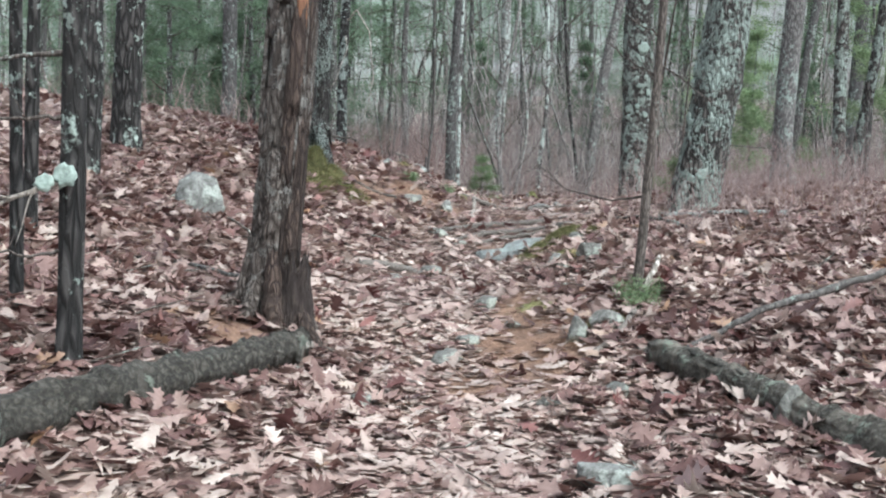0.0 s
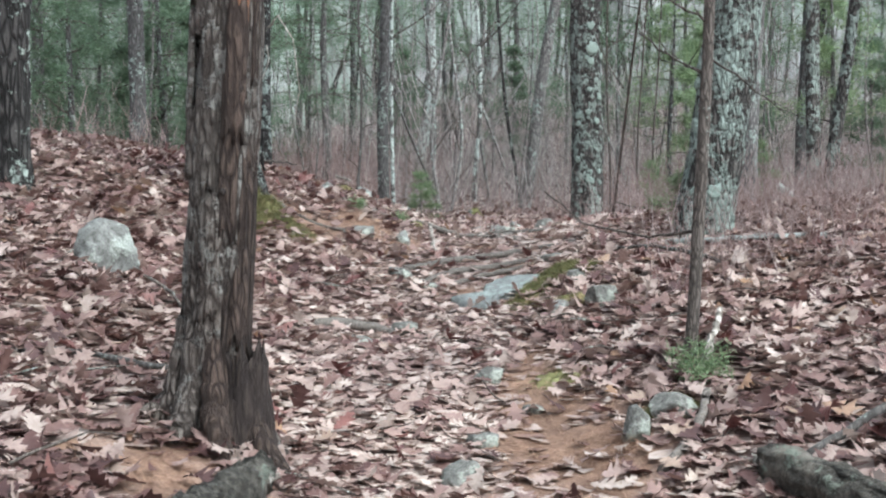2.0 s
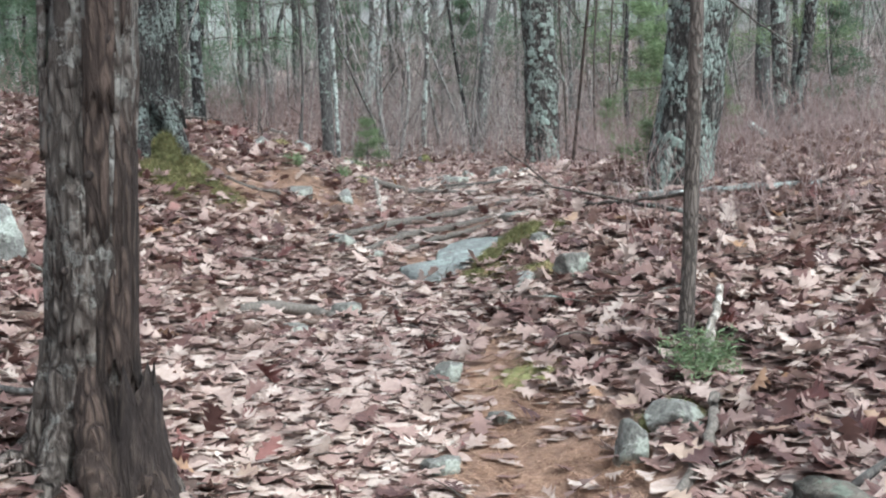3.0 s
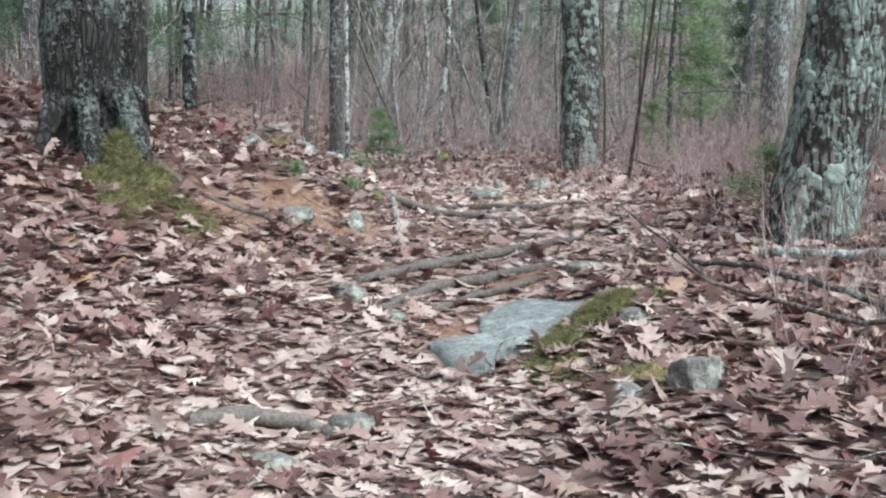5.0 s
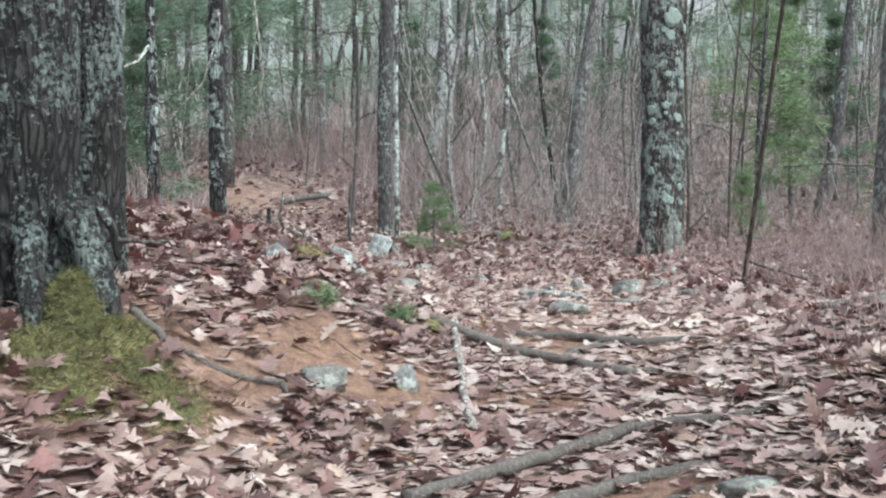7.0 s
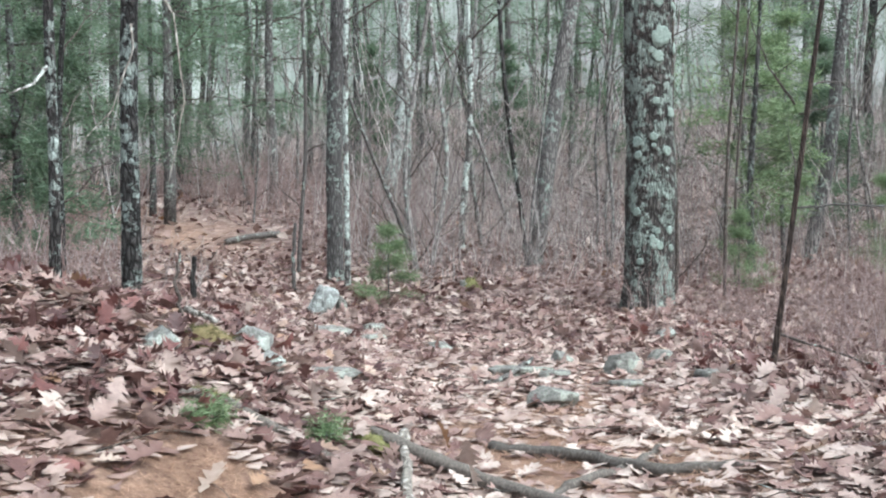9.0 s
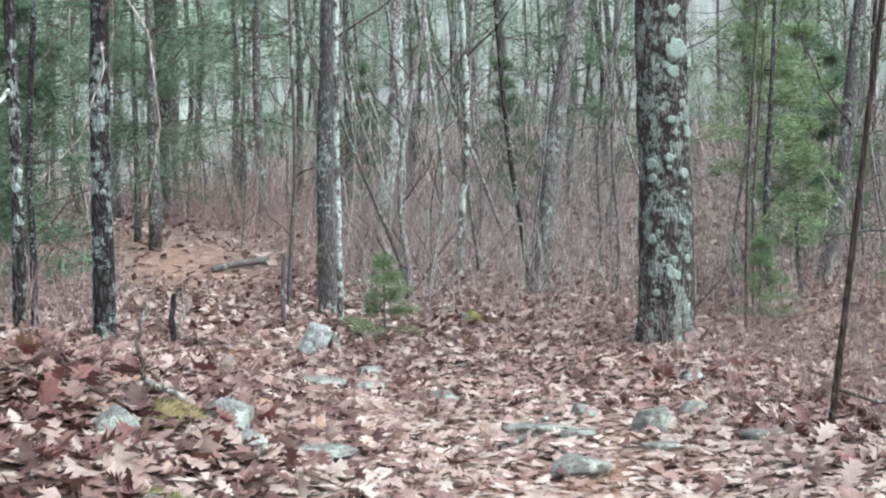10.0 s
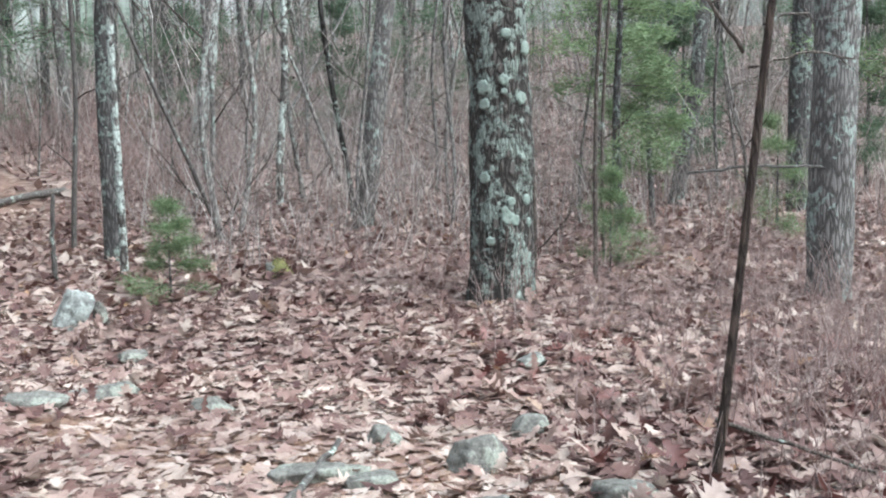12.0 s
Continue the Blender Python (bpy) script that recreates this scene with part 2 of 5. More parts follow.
def soil_material():
    m, nt, b = material("forest_floor", 0.95)
    w = scaled(nt, 1, 1, 1)
    fine = noise_fac(nt, w, 60, 6, 0.7)
    mid = noise_fac(nt, w, 9, 5)
    cells = add(nt, "ShaderNodeTexVoronoi", {"Vector": w, "Scale": 7.0, "Randomness": 1.0})
    litter = ramp(nt, add(nt, "ShaderNodeSeparateColor", {"Color": cells.outputs["Color"]}).outputs[0],
                  [(0.0, (0.085, 0.047, 0.04)), (0.4, (0.17, 0.108, 0.09)), (0.75, (0.25, 0.175, 0.15)), (1.0, (0.32, 0.245, 0.21))])
    litter = mixed(nt, 1.0, litter, ramp(nt, mid, [(0.3, (0.6, 0.58, 0.56)), (0.7, (1.1, 1.1, 1.1))]), "MULTIPLY")
    duff = ramp(nt, fine, [(0.3, (0.14, 0.075, 0.052)), (0.5, (0.27, 0.165, 0.112)), (0.72, (0.4, 0.27, 0.19))])
    duff = mixed(nt, 1.0, duff, ramp(nt, mid, [(0.35, (0.55, 0.52, 0.5)), (0.65, (1.1, 1.1, 1.1))]), "MULTIPLY")
    near = add(nt, "ShaderNodeAttribute", attribute_name="duff").outputs["Fac"]
    col = mixed(nt, near, litter, duff)
    nt.links.new(col, b.inputs["Base Color"])
    bump = add(nt, "ShaderNodeBump", {"Height": mixed(nt, 0.5, fine, mid), "Strength": 0.7, "Distance": 0.03})
    nt.links.new(bump.outputs[0], b.inputs["Normal"])
    return m


SOIL = soil_material()


# ---- mesh helpers ----
def mesh_from(name, verts, faces, mat, smooth=True):
    me = bpy.data.meshes.new(name)
    me.from_pydata([tuple(v) for v in verts], [], [tuple(f) for f in faces])
    me.materials.append(mat)
    if smooth:
        me.polygons.foreach_set("use_smooth", [True] * len(me.polygons))
    me.update()
    return me


def mesh_fast(name, verts, tris, mat, smooth=False):
    """A mesh of many triangles out of two arrays."""
    me = bpy.data.meshes.new(name)
    verts, tris = np.asarray(verts, np.float32), np.asarray(tris, np.int32)
    me.vertices.add(len(verts))
    me.vertices.foreach_set("co", verts.ravel())
    me.loops.add(tris.size)
    me.loops.foreach_set("vertex_index", tris.ravel())
    me.polygons.add(len(tris))
    me.polygons.foreach_set("loop_start", np.arange(0, tris.size, 3, dtype=np.int32))
    if smooth:
        me.polygons.foreach_set("use_smooth", np.ones(len(tris), bool))
    me.materials.append(mat)
    me.update(calc_edges=True)
    return me


def child(name, me, parent, label=""):
    ob = new(name, me)
    ob.parent = parent
    return tagged(ob, label) if label else ob


def fbm(x, y, z, s):
    return noise.fractal(Vector((x * s, y * s, z * s)), 1.0, 2.0, 4)


def tube(spine, radii, seg, rough=0.0, seed=0.0, grain=8.0, flare=0.0, ridges=0.0, close=True):
    """Rings along a spine: vertices and quads of a limb, trunk or root."""
    verts, faces = [], []
    n = len(spine)
    up0 = Vector((0.31, 0.95, 0.05))
    for i, (p, r) in enumerate(zip(spine, radii)):
        a, c = spine[max(i - 1, 0)], spine[min(i + 1, n - 1)]
        d = (Vector(c) - Vector(a)).normalized()
        u = d.cross(up0)
        if u.length < 0.1:
            u = d.cross(Vector((0, 0, 1)))
        u.normalize()
        v = d.cross(u)
        f = flare * math.exp(-(p[2] - spine[0][2]) / 0.16) if flare else 0.0
        for k in range(seg):
            an = 2 * math.pi * k / seg
            q = r
            if f:
                q *= 1 + f * (0.6 + 0.55 * math.sin(5 * an + seed) + 0.3 * math.sin(3 * an + 2 * seed))
            if rough or ridges:
                e = u * math.cos(an) + v * math.sin(an)
                w = Vector(p) + e * r
                q += r * rough * noise.fractal(Vector((w.x * grain + seed, w.y * grain, w.z * grain * 0.35)), 1.0, 2.0, 3)
                if ridges:
                    q += ridges * (abs(noise.noise(Vector((e.x * 9 + seed, e.y * 9, w.z * 2.4)))) - 0.25)
            verts.append(Vector(p) + (u * math.cos(an) + v * math.sin(an)) * q)
    for i in range(n - 1):
        for k in range(seg):
            k2 = (k + 1) % seg
            faces.append((i * seg + k, i * seg + k2, (i + 1) * seg + k2, (i + 1) * seg + k))
    if close:
        faces.append(tuple(range(seg))[::-1])
        faces.append(tuple((n - 1) * seg + k for k in range(seg)))
    return verts, faces


def merge(parts):
    verts, faces = [], []
    for v, f in parts:
        o = len(verts)
        verts += list(v)
        faces += [tuple(i + o for i in t) for t in f]
    return verts, faces


def spine_of(h, lean, rnd, bend=0.1, steps=24, power=1.0, start=-0.15):
    """A slightly wandering upright line; lean is sideways metres per metre of height."""
    a, b = rnd.uniform(0, 6.28), rnd.uniform(0, 6.28)
    pts = []
    for i in range(steps + 1):
        u = (i / steps) ** power
        z = start + (h - start) * u
        s = max(z, 0)
        wob = bend * min(1.0, s / 1.5)
        pts.append(Vector((lean[0] * s + wob * math.sin(s * 0.9 + a), lean[1] * s + wob * math.sin(s * 0.7 + b), z)))
    return pts


def dense(pts, per, rnd, wob):
    out = []
    for a, b in zip(pts, pts[1:]):
        for k in range(per):
            out.append(a.lerp(b, k / per) + Vector((rnd.gauss(0, wob), rnd.gauss(0, wob), rnd.gauss(0, wob))))
    return out + [pts[-1]]


def limb(origin, way, length, r, rnd, steps=8, droop=0.0, kink=0.12):
    pts, p, d = [Vector(origin)], Vector(origin), Vector(way).normalized()
    for i in range(steps):
        d = (d + Vector((rnd.gauss(0, kink), rnd.gauss(0, kink), rnd.gauss(0, kink) - droop))).normalized()
        p = p + d * (length / steps)
        pts.append(p.copy())
    return pts, [r * (1 - 0.85 * i / steps) for i in range(steps + 1)]


def twiggery(origin, way, length, r, rnd, depth, seg=4):
    """A bare bough with its side twigs."""
    pts, rad = limb(origin, way, length, r, rnd, 6, -0.02, 0.16)
    out = [tube(pts, rad, seg, close=False)]
    if depth:
        for i in range(2, 7):
            d = (pts[i] - pts[i - 1]).normalized() + Vector((rnd.uniform(-1, 1), rnd.uniform(-1, 1), rnd.uniform(-0.3, 0.8)))
            out += twiggery(pts[i], d, length * rnd.uniform(0.35, 0.6), rad[i] * 0.6, rnd, depth - 1, 3)
    return out


def crown_mesh(spine, r, rnd, mat, first, count, reach, depth=1):
    parts = []
    for i in range(count):
        j = min(len(spine) - 1, int(len(spine) * (first + (1 - first) * i / count)))
        an = rnd.uniform(0, 6.28)
        parts += twiggery(spine[j], (math.cos(an), math.sin(an), rnd.uniform(0.4, 1.1)), reach * rnd.uniform(0.6, 1.1), r * 0.35, rnd, depth)
    return mesh_from("crown", *merge(parts), mat)


def tree(name, x, y, r, h, lean, mat, label, seed, category="tree", seg=28, steps=70, flare=0.35, ridges=0.012, bend=0.06,
         taper=0.55, crown=6, group="", sink=0.0, twins=(), first=0.55, twin_mat=None):
    """A bare forest tree: trunk with root flare, and boughs high up."""
    rnd = random.Random(seed)
    e = tagged(new(name), label, category, group)
    e.location = (x, y, gz(x, y) - sink)
    sp = spine_of(h, lean, rnd, bend, steps, 1.6)
    rad = [r * (1 - taper * (i / steps) ** 1.4) for i in range(steps + 1)]
    child("trunk", mesh_from("trunk", *tube(sp, rad, seg, 0.10, seed, 6.0, flare, ridges), mat), e)
    for dx, dy, rr, ln in twins:
        s2 = [p + Vector((dx, dy, 0)) for p in spine_of(h * 0.9, ln, rnd, bend, steps, 1.6)]
        r2 = [rr * (1 - taper * (i / steps) ** 1.4) for i in range(steps + 1)]
        child("trunk", mesh_from("trunk", *tube(s2, r2, seg, 0.10, seed + 5, 6.0, flare, ridges), twin_mat or mat), e)
    if crown:
        child("crown", crown_mesh(sp, r, rnd, BARK_TWIG, first, crown, h * (0.28 if first > 0.4 else 0.2)), e, "bare leafless boughs")
    return e


# ---- forest floor ----
def blob(x, y, cx, cy, rx, ry):
    return np.exp(-(((x - cx) / rx) ** 2 + ((y - cy) / ry) ** 2) * 1.2)


def duff_amount(x, y):
    """Where rust-coloured needles show instead of leaves."""
    wob = 0.35 * np.sin(x * 9 + y * 4) * np.cos(y * 7 - x * 3)
    d = (1.15 * blob(x, y, 0.52, 6.65, 0.38, 0.7) + 1.1 * blob(x, y, 0.5, 7.8, 0.24, 0.8) + 0.8 * blob(x, y, 0.2, 5.9, 0.3, 0.25) + blob(x, y, -0.95, 5.95, 0.4, 0.35) + 1.1 * blob(x, y, -1.0, 11.6, 0.6, 0.7)
         + blob(x, y, -0.3, 12.6, 0.5, 0.7) + 1.05 * blob(x, y, 0.8, 11.05, 0.45, 0.32) + 1.2 * blob(x, y, 0.4, 10.42, 0.16, 0.25) + 0.6 * blob(x, y, 0.5, 12.3, 0.8, 0.5) + 0.8 * blob(x, y, 0.8, 14.2, 0.35, 0.9)
         + 0.7 * blob(x, y, 1.4, 13.6, 0.7, 1.0) + 0.6 * blob(x, y, 1.3, 15.2, 0.6, 0.6) + 0.55 * blob(x, y, 1.0, 17.0, 0.5, 0.6) + 0.6 * blob(x, y, 0.2, 17.2, 0.5, 0.8) + 0.5 * blob(x, y, 1.7, 16.2, 0.6, 0.9) + 0.5 * blob(x, y, -1.9, 29.5, 1.4, 2.4) + 0.6 * blob(x, y, -2.5, 32.5, 1.1, 2.5) + 0.7 * blob(x, y, -4, 36.5, 1.1, 2.6))
    return np.clip(d * (1 + wob) * 1.3 - 0.25, 0, 1)


def make_ground():
    xs = np.unique(np.concatenate([np.linspace(-220, -14, 40), np.arange(-14, 14, 0.16), np.linspace(14, 220, 40)]))
    ys = np.unique(np.concatenate([np.linspace(-120, -4, 24), np.arange(-4, 30, 0.15), np.linspace(30, 60, 50), np.linspace(60, 320, 40)]))
    X, Y = np.meshgrid(xs, ys)
    Z = ground_z(X, Y)
    n = len(xs)
    i = (np.arange(len(ys) - 1)[:, None] * n + np.arange(n - 1)[None]).ravel()
    tris = np.concatenate([np.stack([i, i + 1, i + n + 1], 1), np.stack([i, i + n + 1, i + n], 1)])
    me = mesh_fast("ground", np.stack([X.ravel(), Y.ravel(), Z.ravel()], 1), tris, SOIL)
    me.polygons.foreach_set("use_smooth", np.ones(len(me.polygons), bool))
    at = me.attributes.new("duff", "FLOAT", "POINT")
    at.data.foreach_set("value", duff_amount(X, Y).ravel().astype(np.float32))
    return tagged(new("ground", me), "brown forest floor of soil and rust-coloured pine needles", "ground", kind="structure")


make_ground()
CLEAR = []  # where stones, logs and roots keep the leaves off: x, y, radius


# ---- large trees beside the trail ----
def peeling_snag():
    e = tree("dead_snag", -0.875, 6.45, 0.126, 5.5, (0.05, -0.01), BARK_SNAG, "dead weathered pine trunk with peeling bark and a splintered foot", 1, "dead tree", 56, 170, 0.85, 0.024, 0.02, 0.25, 0)
    rnd = random.Random(41)
    rust, nt, b = material("rust_coloured_wood", 0.9)
    v = scaled(nt, 1, 1, 0.08)
    nt.links.new(ramp(nt, noise_fac(nt, v, 60, 5), [(0.35, (0.1, 0.045, 0.026)), (0.65, (0.27, 0.135, 0.075))]), b.inputs["Base Color"])

    def plate(z0, z1, a0, a1, r, mat, name, thick=0.012):
        """A curved piece of bark standing off the trunk, with ragged ends."""
        n, m = 9, 10
        vs = []
        for lift in (0.0, thick):
            for i in range(m + 1):
                for k in range(n + 1):
                    a = math.radians(a0 + (a1 - a0) * k / n)
                    edge = 0.06 * noise.noise(Vector((a * 7, z0 * 9, 0)))
                    z = z0 + (z1 - z0) * i / m + (edge if i in (0, m) else 0)
                    q = r - 0.004 * z + lift - (0.006 if k in (0, n) else 0) + 0.006 * noise.noise(Vector((a * 9, z * 11, lift * 9 + z0)))
                    vs.append((0.05 * z + q * math.cos(a), q * math.sin(a) - 0.01 * z, z))
        w, h = n + 1, (n + 1) * (m + 1)
        fs = []
        for i in range(m):
            for k in range(n):
                q = (i * w + k, i * w + k + 1, (i + 1) * w + k + 1, (i + 1) * w + k)
                fs += [tuple(j + h for j in q), q[::-1]]
        rim = [k for k in range(w)] + [i * w + n for i in range(1, m + 1)] + [m * w + k for k in range(n - 1, -1, -1)] + [i * w for i in range(m - 1, 0, -1)]
        for p, q in zip(rim, rim[1:] + rim[:1]):
            fs.append((p, q, q + h, p + h))
        child(name, mesh_from(name, vs, fs, mat), e)

    plate(1.4, 2.7, -72, -38, 0.122, rust, "exposed_wood", 0.01)
    for k in range(30):
        z0 = rnd.uniform(0.1, 2.3)
        a0 = rnd.uniform(170, 262)
        plate(z0, z0 + rnd.uniform(0.15, 0.6), a0, a0 + rnd.uniform(12, 34), 0.122, BARK_SNAG, "bark_plate", rnd.uniform(0.005, 0.013))
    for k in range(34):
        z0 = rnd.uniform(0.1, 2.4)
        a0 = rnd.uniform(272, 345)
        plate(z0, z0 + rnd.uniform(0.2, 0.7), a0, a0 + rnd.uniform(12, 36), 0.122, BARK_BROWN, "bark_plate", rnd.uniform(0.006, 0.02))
    for z, a, s in ((1.24, -62, 0.026), (0.87, -80, 0.02), (1.66, 250, 0.028), (0.62, -110, 0.018), (1.62, -100, 0.02)):
        a = math.radians(a)
        p = Vector((0.05 * z + 0.118 * math.cos(a), 0.118 * math.sin(a), z))
        pts, rad = limb(p, (math.cos(a), math.sin(a), 0.25), 0.03, s, rnd, 4, 0, 0.1)
        child("knot", mesh_from("knot", *tube(pts, [s * 1.5, s, s * 0.8, s * 0.75, s * 0.3], 9, 0.3, z), BARK_ROT), e)
    # buttress roots
    for k, (a, reach, r) in enumerate(((200, 0.3, 0.05), (243, 0.27, 0.045), (285, 0.3, 0.05), (328, 0.36, 0.055), (150, 0.28, 0.05), (20, 0.3, 0.05))):
        c, q = math.cos(math.radians(a)), math.sin(math.radians(a))
        base = gz(-0.875 + reach * c, 6.45 + reach * q) - gz(-0.875, 6.45)
        pts = [Vector((0.085 * c, 0.085 * q, 0.42)), Vector((0.115 * c, 0.115 * q, 0.2)), Vector((0.16 * c, 0.16 * q, 0.08)), Vector((reach * 0.75 * c, reach * 0.75 * q, base * 0.7 + 0.025)), Vector((reach * c, reach * q, base - 0.03))]
        fine = dense(pts, 5, rnd, 0.003)
        m = len(fine)
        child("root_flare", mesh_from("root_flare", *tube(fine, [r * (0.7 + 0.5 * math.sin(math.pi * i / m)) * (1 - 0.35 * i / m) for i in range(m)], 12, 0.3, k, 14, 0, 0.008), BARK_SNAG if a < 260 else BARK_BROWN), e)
    # dark rotten stump piece with a splintered rim, leaning on the trunk
    vs, fs = [], []
    n = 26
    for i in range(11):
        for k in range(n):
            a = 2 * math.pi * k / n
            u = i / 10
            r = (0.125 - 0.03 * u) * (1 + 0.3 * noise.noise(Vector((math.cos(a) * 2.5, math.sin(a) * 2.5, u * 2))) + 0.14 * noise.noise(Vector((math.cos(a) * 7, math.sin(a) * 7, u * 3))))
            top = 0.31 + 0.13 * noise.noise(Vector((math.cos(a) * 3 + 7, math.sin(a) * 3, 0))) + 0.09 * noise.noise(Vector((math.cos(a) * 11, math.sin(a) * 11, 2)))
            vs.append((0.115 + r * math.cos(a), -0.055 + 0.8 * r * math.sin(a), -0.1 + (top + 0.1) * u))
    for k in range(n):
        a = 2 * math.pi * k / n
        vs.append((0.115 + 0.04 * math.cos(a), -0.055 + 0.03 * math.sin(a), 0.14))
    for i in range(11):
        for k in range(n):
            fs.append((i * n + k, i * n + (k + 1) % n, (i + 1) * n + (k + 1) % n, (i + 1) * n + k))
    fs.append(tuple(11 * n + k for k in range(n)))
    child("stub", mesh_from("stub", vs, fs, BARK_ROT), e, "dark splintered stub of rotten wood")


peeling_snag()
mossy_oak = tree("oak_tree", -1.44, 12.0, 0.205, 13, (0.0, 0.0), BARK_OAK, "double-trunked oak with lichen and a mossy foot", 2, "oak tree", 48, 130, 0.55, 0.035, 0.02, 0.35, 7,
     twins=((0.17, 0.5, 0.11, (0.0, 0.01)),))
leaner = tree("oak_tree", 2.14, 10.75, 0.205, 13, (0.13, 0.0), BARK_OAK_CRUSTED, "leaning oak trunk crusted with pale green lichen", 3, "oak tree", 48, 130, 0.4, 0.028, 0.03, 0.35, 7)
spotted = tree("oak_tree", 3.14, 20.85, 0.245, 15, (0.01, 0.0), BARK_OAK_PALE, "dark oak trunk patched with pale grey-green lichen", 4, "oak tree", 44, 110, 0.5, 0.024, 0.04, 0.3, 7)
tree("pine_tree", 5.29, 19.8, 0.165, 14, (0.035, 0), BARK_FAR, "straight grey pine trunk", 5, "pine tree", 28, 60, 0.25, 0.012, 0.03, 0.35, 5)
tree("oak_tree", -2.80, 11.1, 0.13, 11, (0.02, 0), BARK_DARK, "dark thin oak trunk on the bank", 6, "oak tree", 30, 70, 0.45, 0.012, 0.04, 0.35, 5)
tree("pine_tree", -2.55, 8.95, 0.11, 9, (0.0, 0), BARK_DARK, "grey pine trunk on the bank", 36, "pine tree", 20, 50, 0.3, 0.01, 0.03, 0.35, 5)
tree("sapling", -2.18, 6.65, 0.04, 6, (0.015, 0), BARK_DARK, "thin grey sapling with lichen on the bank", 37, "sapling", 14, 40, 0.25, 0.002, 0.04, 0.5, 4)
tree("sapling", -1.74, 5.15, 0.03, 6, (0.01, 0), BARK_DARK, "thin grey sapling with lichen on the bank", 38, "sapling", 14, 40, 0.25, 0.002, 0.04, 0.5, 4)


def bough_on(tree_ob, pts, r, mat, name="branch", label="", seg=7, twigs=0, seed=3, rough=0.2):
    """A limb along a few world points, made a part of a tree."""
    rnd = random.Random(seed)
    o = tree_ob.location
    p = [Vector(q) - o for q in pts]
    fine = []
    for a, b in zip(p, p[1:]):
        for k in range(5):
            fine.append(a.lerp(b, k / 5) + Vector((rnd.gauss(0, 0.004), rnd.gauss(0, 0.004), rnd.gauss(0, 0.004))) * (k > 0))
    fine.append(p[-1])
    n = len(fine)
    parts = [tube(fine, [r * (1 - 0.7 * i / (n - 1)) for i in range(n)], seg, rough, seed, 20)]
    for _ in range(twigs):
        i = rnd.randrange(2, n)
        d = (fine[i] - fine[i - 1]).normalized() + Vector((rnd.uniform(-1, 1), rnd.uniform(-1, 1), rnd.uniform(-0.5, 0.8)))
        tp, tr = limb(fine[i], d, rnd.uniform(0.1, 0.3), r * 0.35, rnd, 5)
        parts.append(tube(tp, tr, 4))
    return child(name, mesh_from(name, *merge(parts), mat), tree_ob, label)


LICHEN, lnt, lb = material("leafy_lichen", 0.95)
lnt.links.new(ramp(lnt, noise_fac(lnt, scaled(lnt, 1, 1, 1), 45, 5, 0.7), [(0.3, (0.14, 0.165, 0.14)), (0.7, (0.33, 0.37, 0.315))]), lb.inputs["Base Color"])


def lichen_on(part_ob, spot, r, way, seed):
    """A ruffled rosette of lichen on a trunk or branch; spot in world metres, way points off the bark."""
    o = part_ob.parent.location
    n = Vector(way).normalized()
    u = n.cross(Vector((0.1, 0, 1))).normalized()
    v = n.cross(u)
    vs, fs = [Vector(spot) - o + n * 0.006], []
    for i in range(1, 6):
        for k in range(18):
            a = 2 * math.pi * k / 18
            q = r * i / 5 * (1 + 0.3 * noise.noise(Vector((math.cos(a) * 2 + seed, math.sin(a) * 2, 0))) + 0.12 * math.sin(7 * a + seed))
            h = 0.006 + 0.006 * noise.noise(Vector((math.cos(a) * i, math.sin(a) * i, seed))) - 0.016 * (i == 5)
            vs.append(Vector(spot) - o + u * q * math.cos(a) + v * q * math.sin(a) + n * h)
    for k in range(18):
        fs.append((0, 1 + k, 1 + (k + 1) % 18))
        for i in range(4):
            p, q = 1 + i * 18 + k, 1 + i * 18 + (k + 1) % 18
            fs.append((p, p + 18, q + 18, q))
    child("lichen_patch", mesh_from("lichen_patch", vs, fs, LICHEN), part_ob, "pale grey-green leafy lichen")


def lichen_crust(tree_ob, r, lean, zs, seed, side=0.0):
    """Rosettes scattered over the side of a trunk that faces the trail."""
    rnd = random.Random(seed)
    trunk = tree_ob.children[0]
    for k in range(zs):
        z = rnd.uniform(0.3, 3.6)
        a = rnd.gauss(side, 0.75)
        d = Vector((math.sin(a), -math.cos(a), 0))
        lichen_on(trunk, tree_ob.location + Vector((lean * z, 0, z)) + d * (r * (1 - 0.04 * z) + 0.004), rnd.uniform(0.02, 0.06), d, rnd.uniform(0, 50))


young = tree("pine_tree", -1.36, 4.6, 0.051, 6.5, (0.0, 0), BARK_DARK, "slim grey pine sapling with dead side branches", 7, "pine tree", 24, 70, 0.25, 0.004, 0.012, 0.5, 0)
bough_on(young, ((-1.386, 4.601, 1.877), (-1.511, 4.557, 1.859), (-1.716, 4.494, 1.833)), 0.014, BARK_TWIG, twigs=2, seed=4)
bough_on(young, ((-1.386, 4.601, 1.646), (-1.538, 4.539, 1.632), (-1.760, 4.450, 1.610)), 0.010, BARK_TWIG, twigs=1, seed=5)
bough_on(young, ((-1.377, 4.557, 1.423), (-1.493, 4.494, 1.361), (-1.716, 4.405, 1.254)), 0.014, DEAD_PALE, twigs=3, seed=6, label="dead branch crusted with pale lichen")
lichen_on(young.children[-1], (-1.368, 4.530, 1.432), 0.045, (0, -1, 0.2), 4)
lichen_on(young.children[-1], (-1.431, 4.503, 1.405), 0.035, (0, -1, 0.4), 5)
bough_on(young, ((-1.386, 4.601, 1.156), (-1.457, 4.450, 1.139), (-1.627, 4.361, 1.165)), 0.008, BARK_TWIG, twigs=2, seed=8)

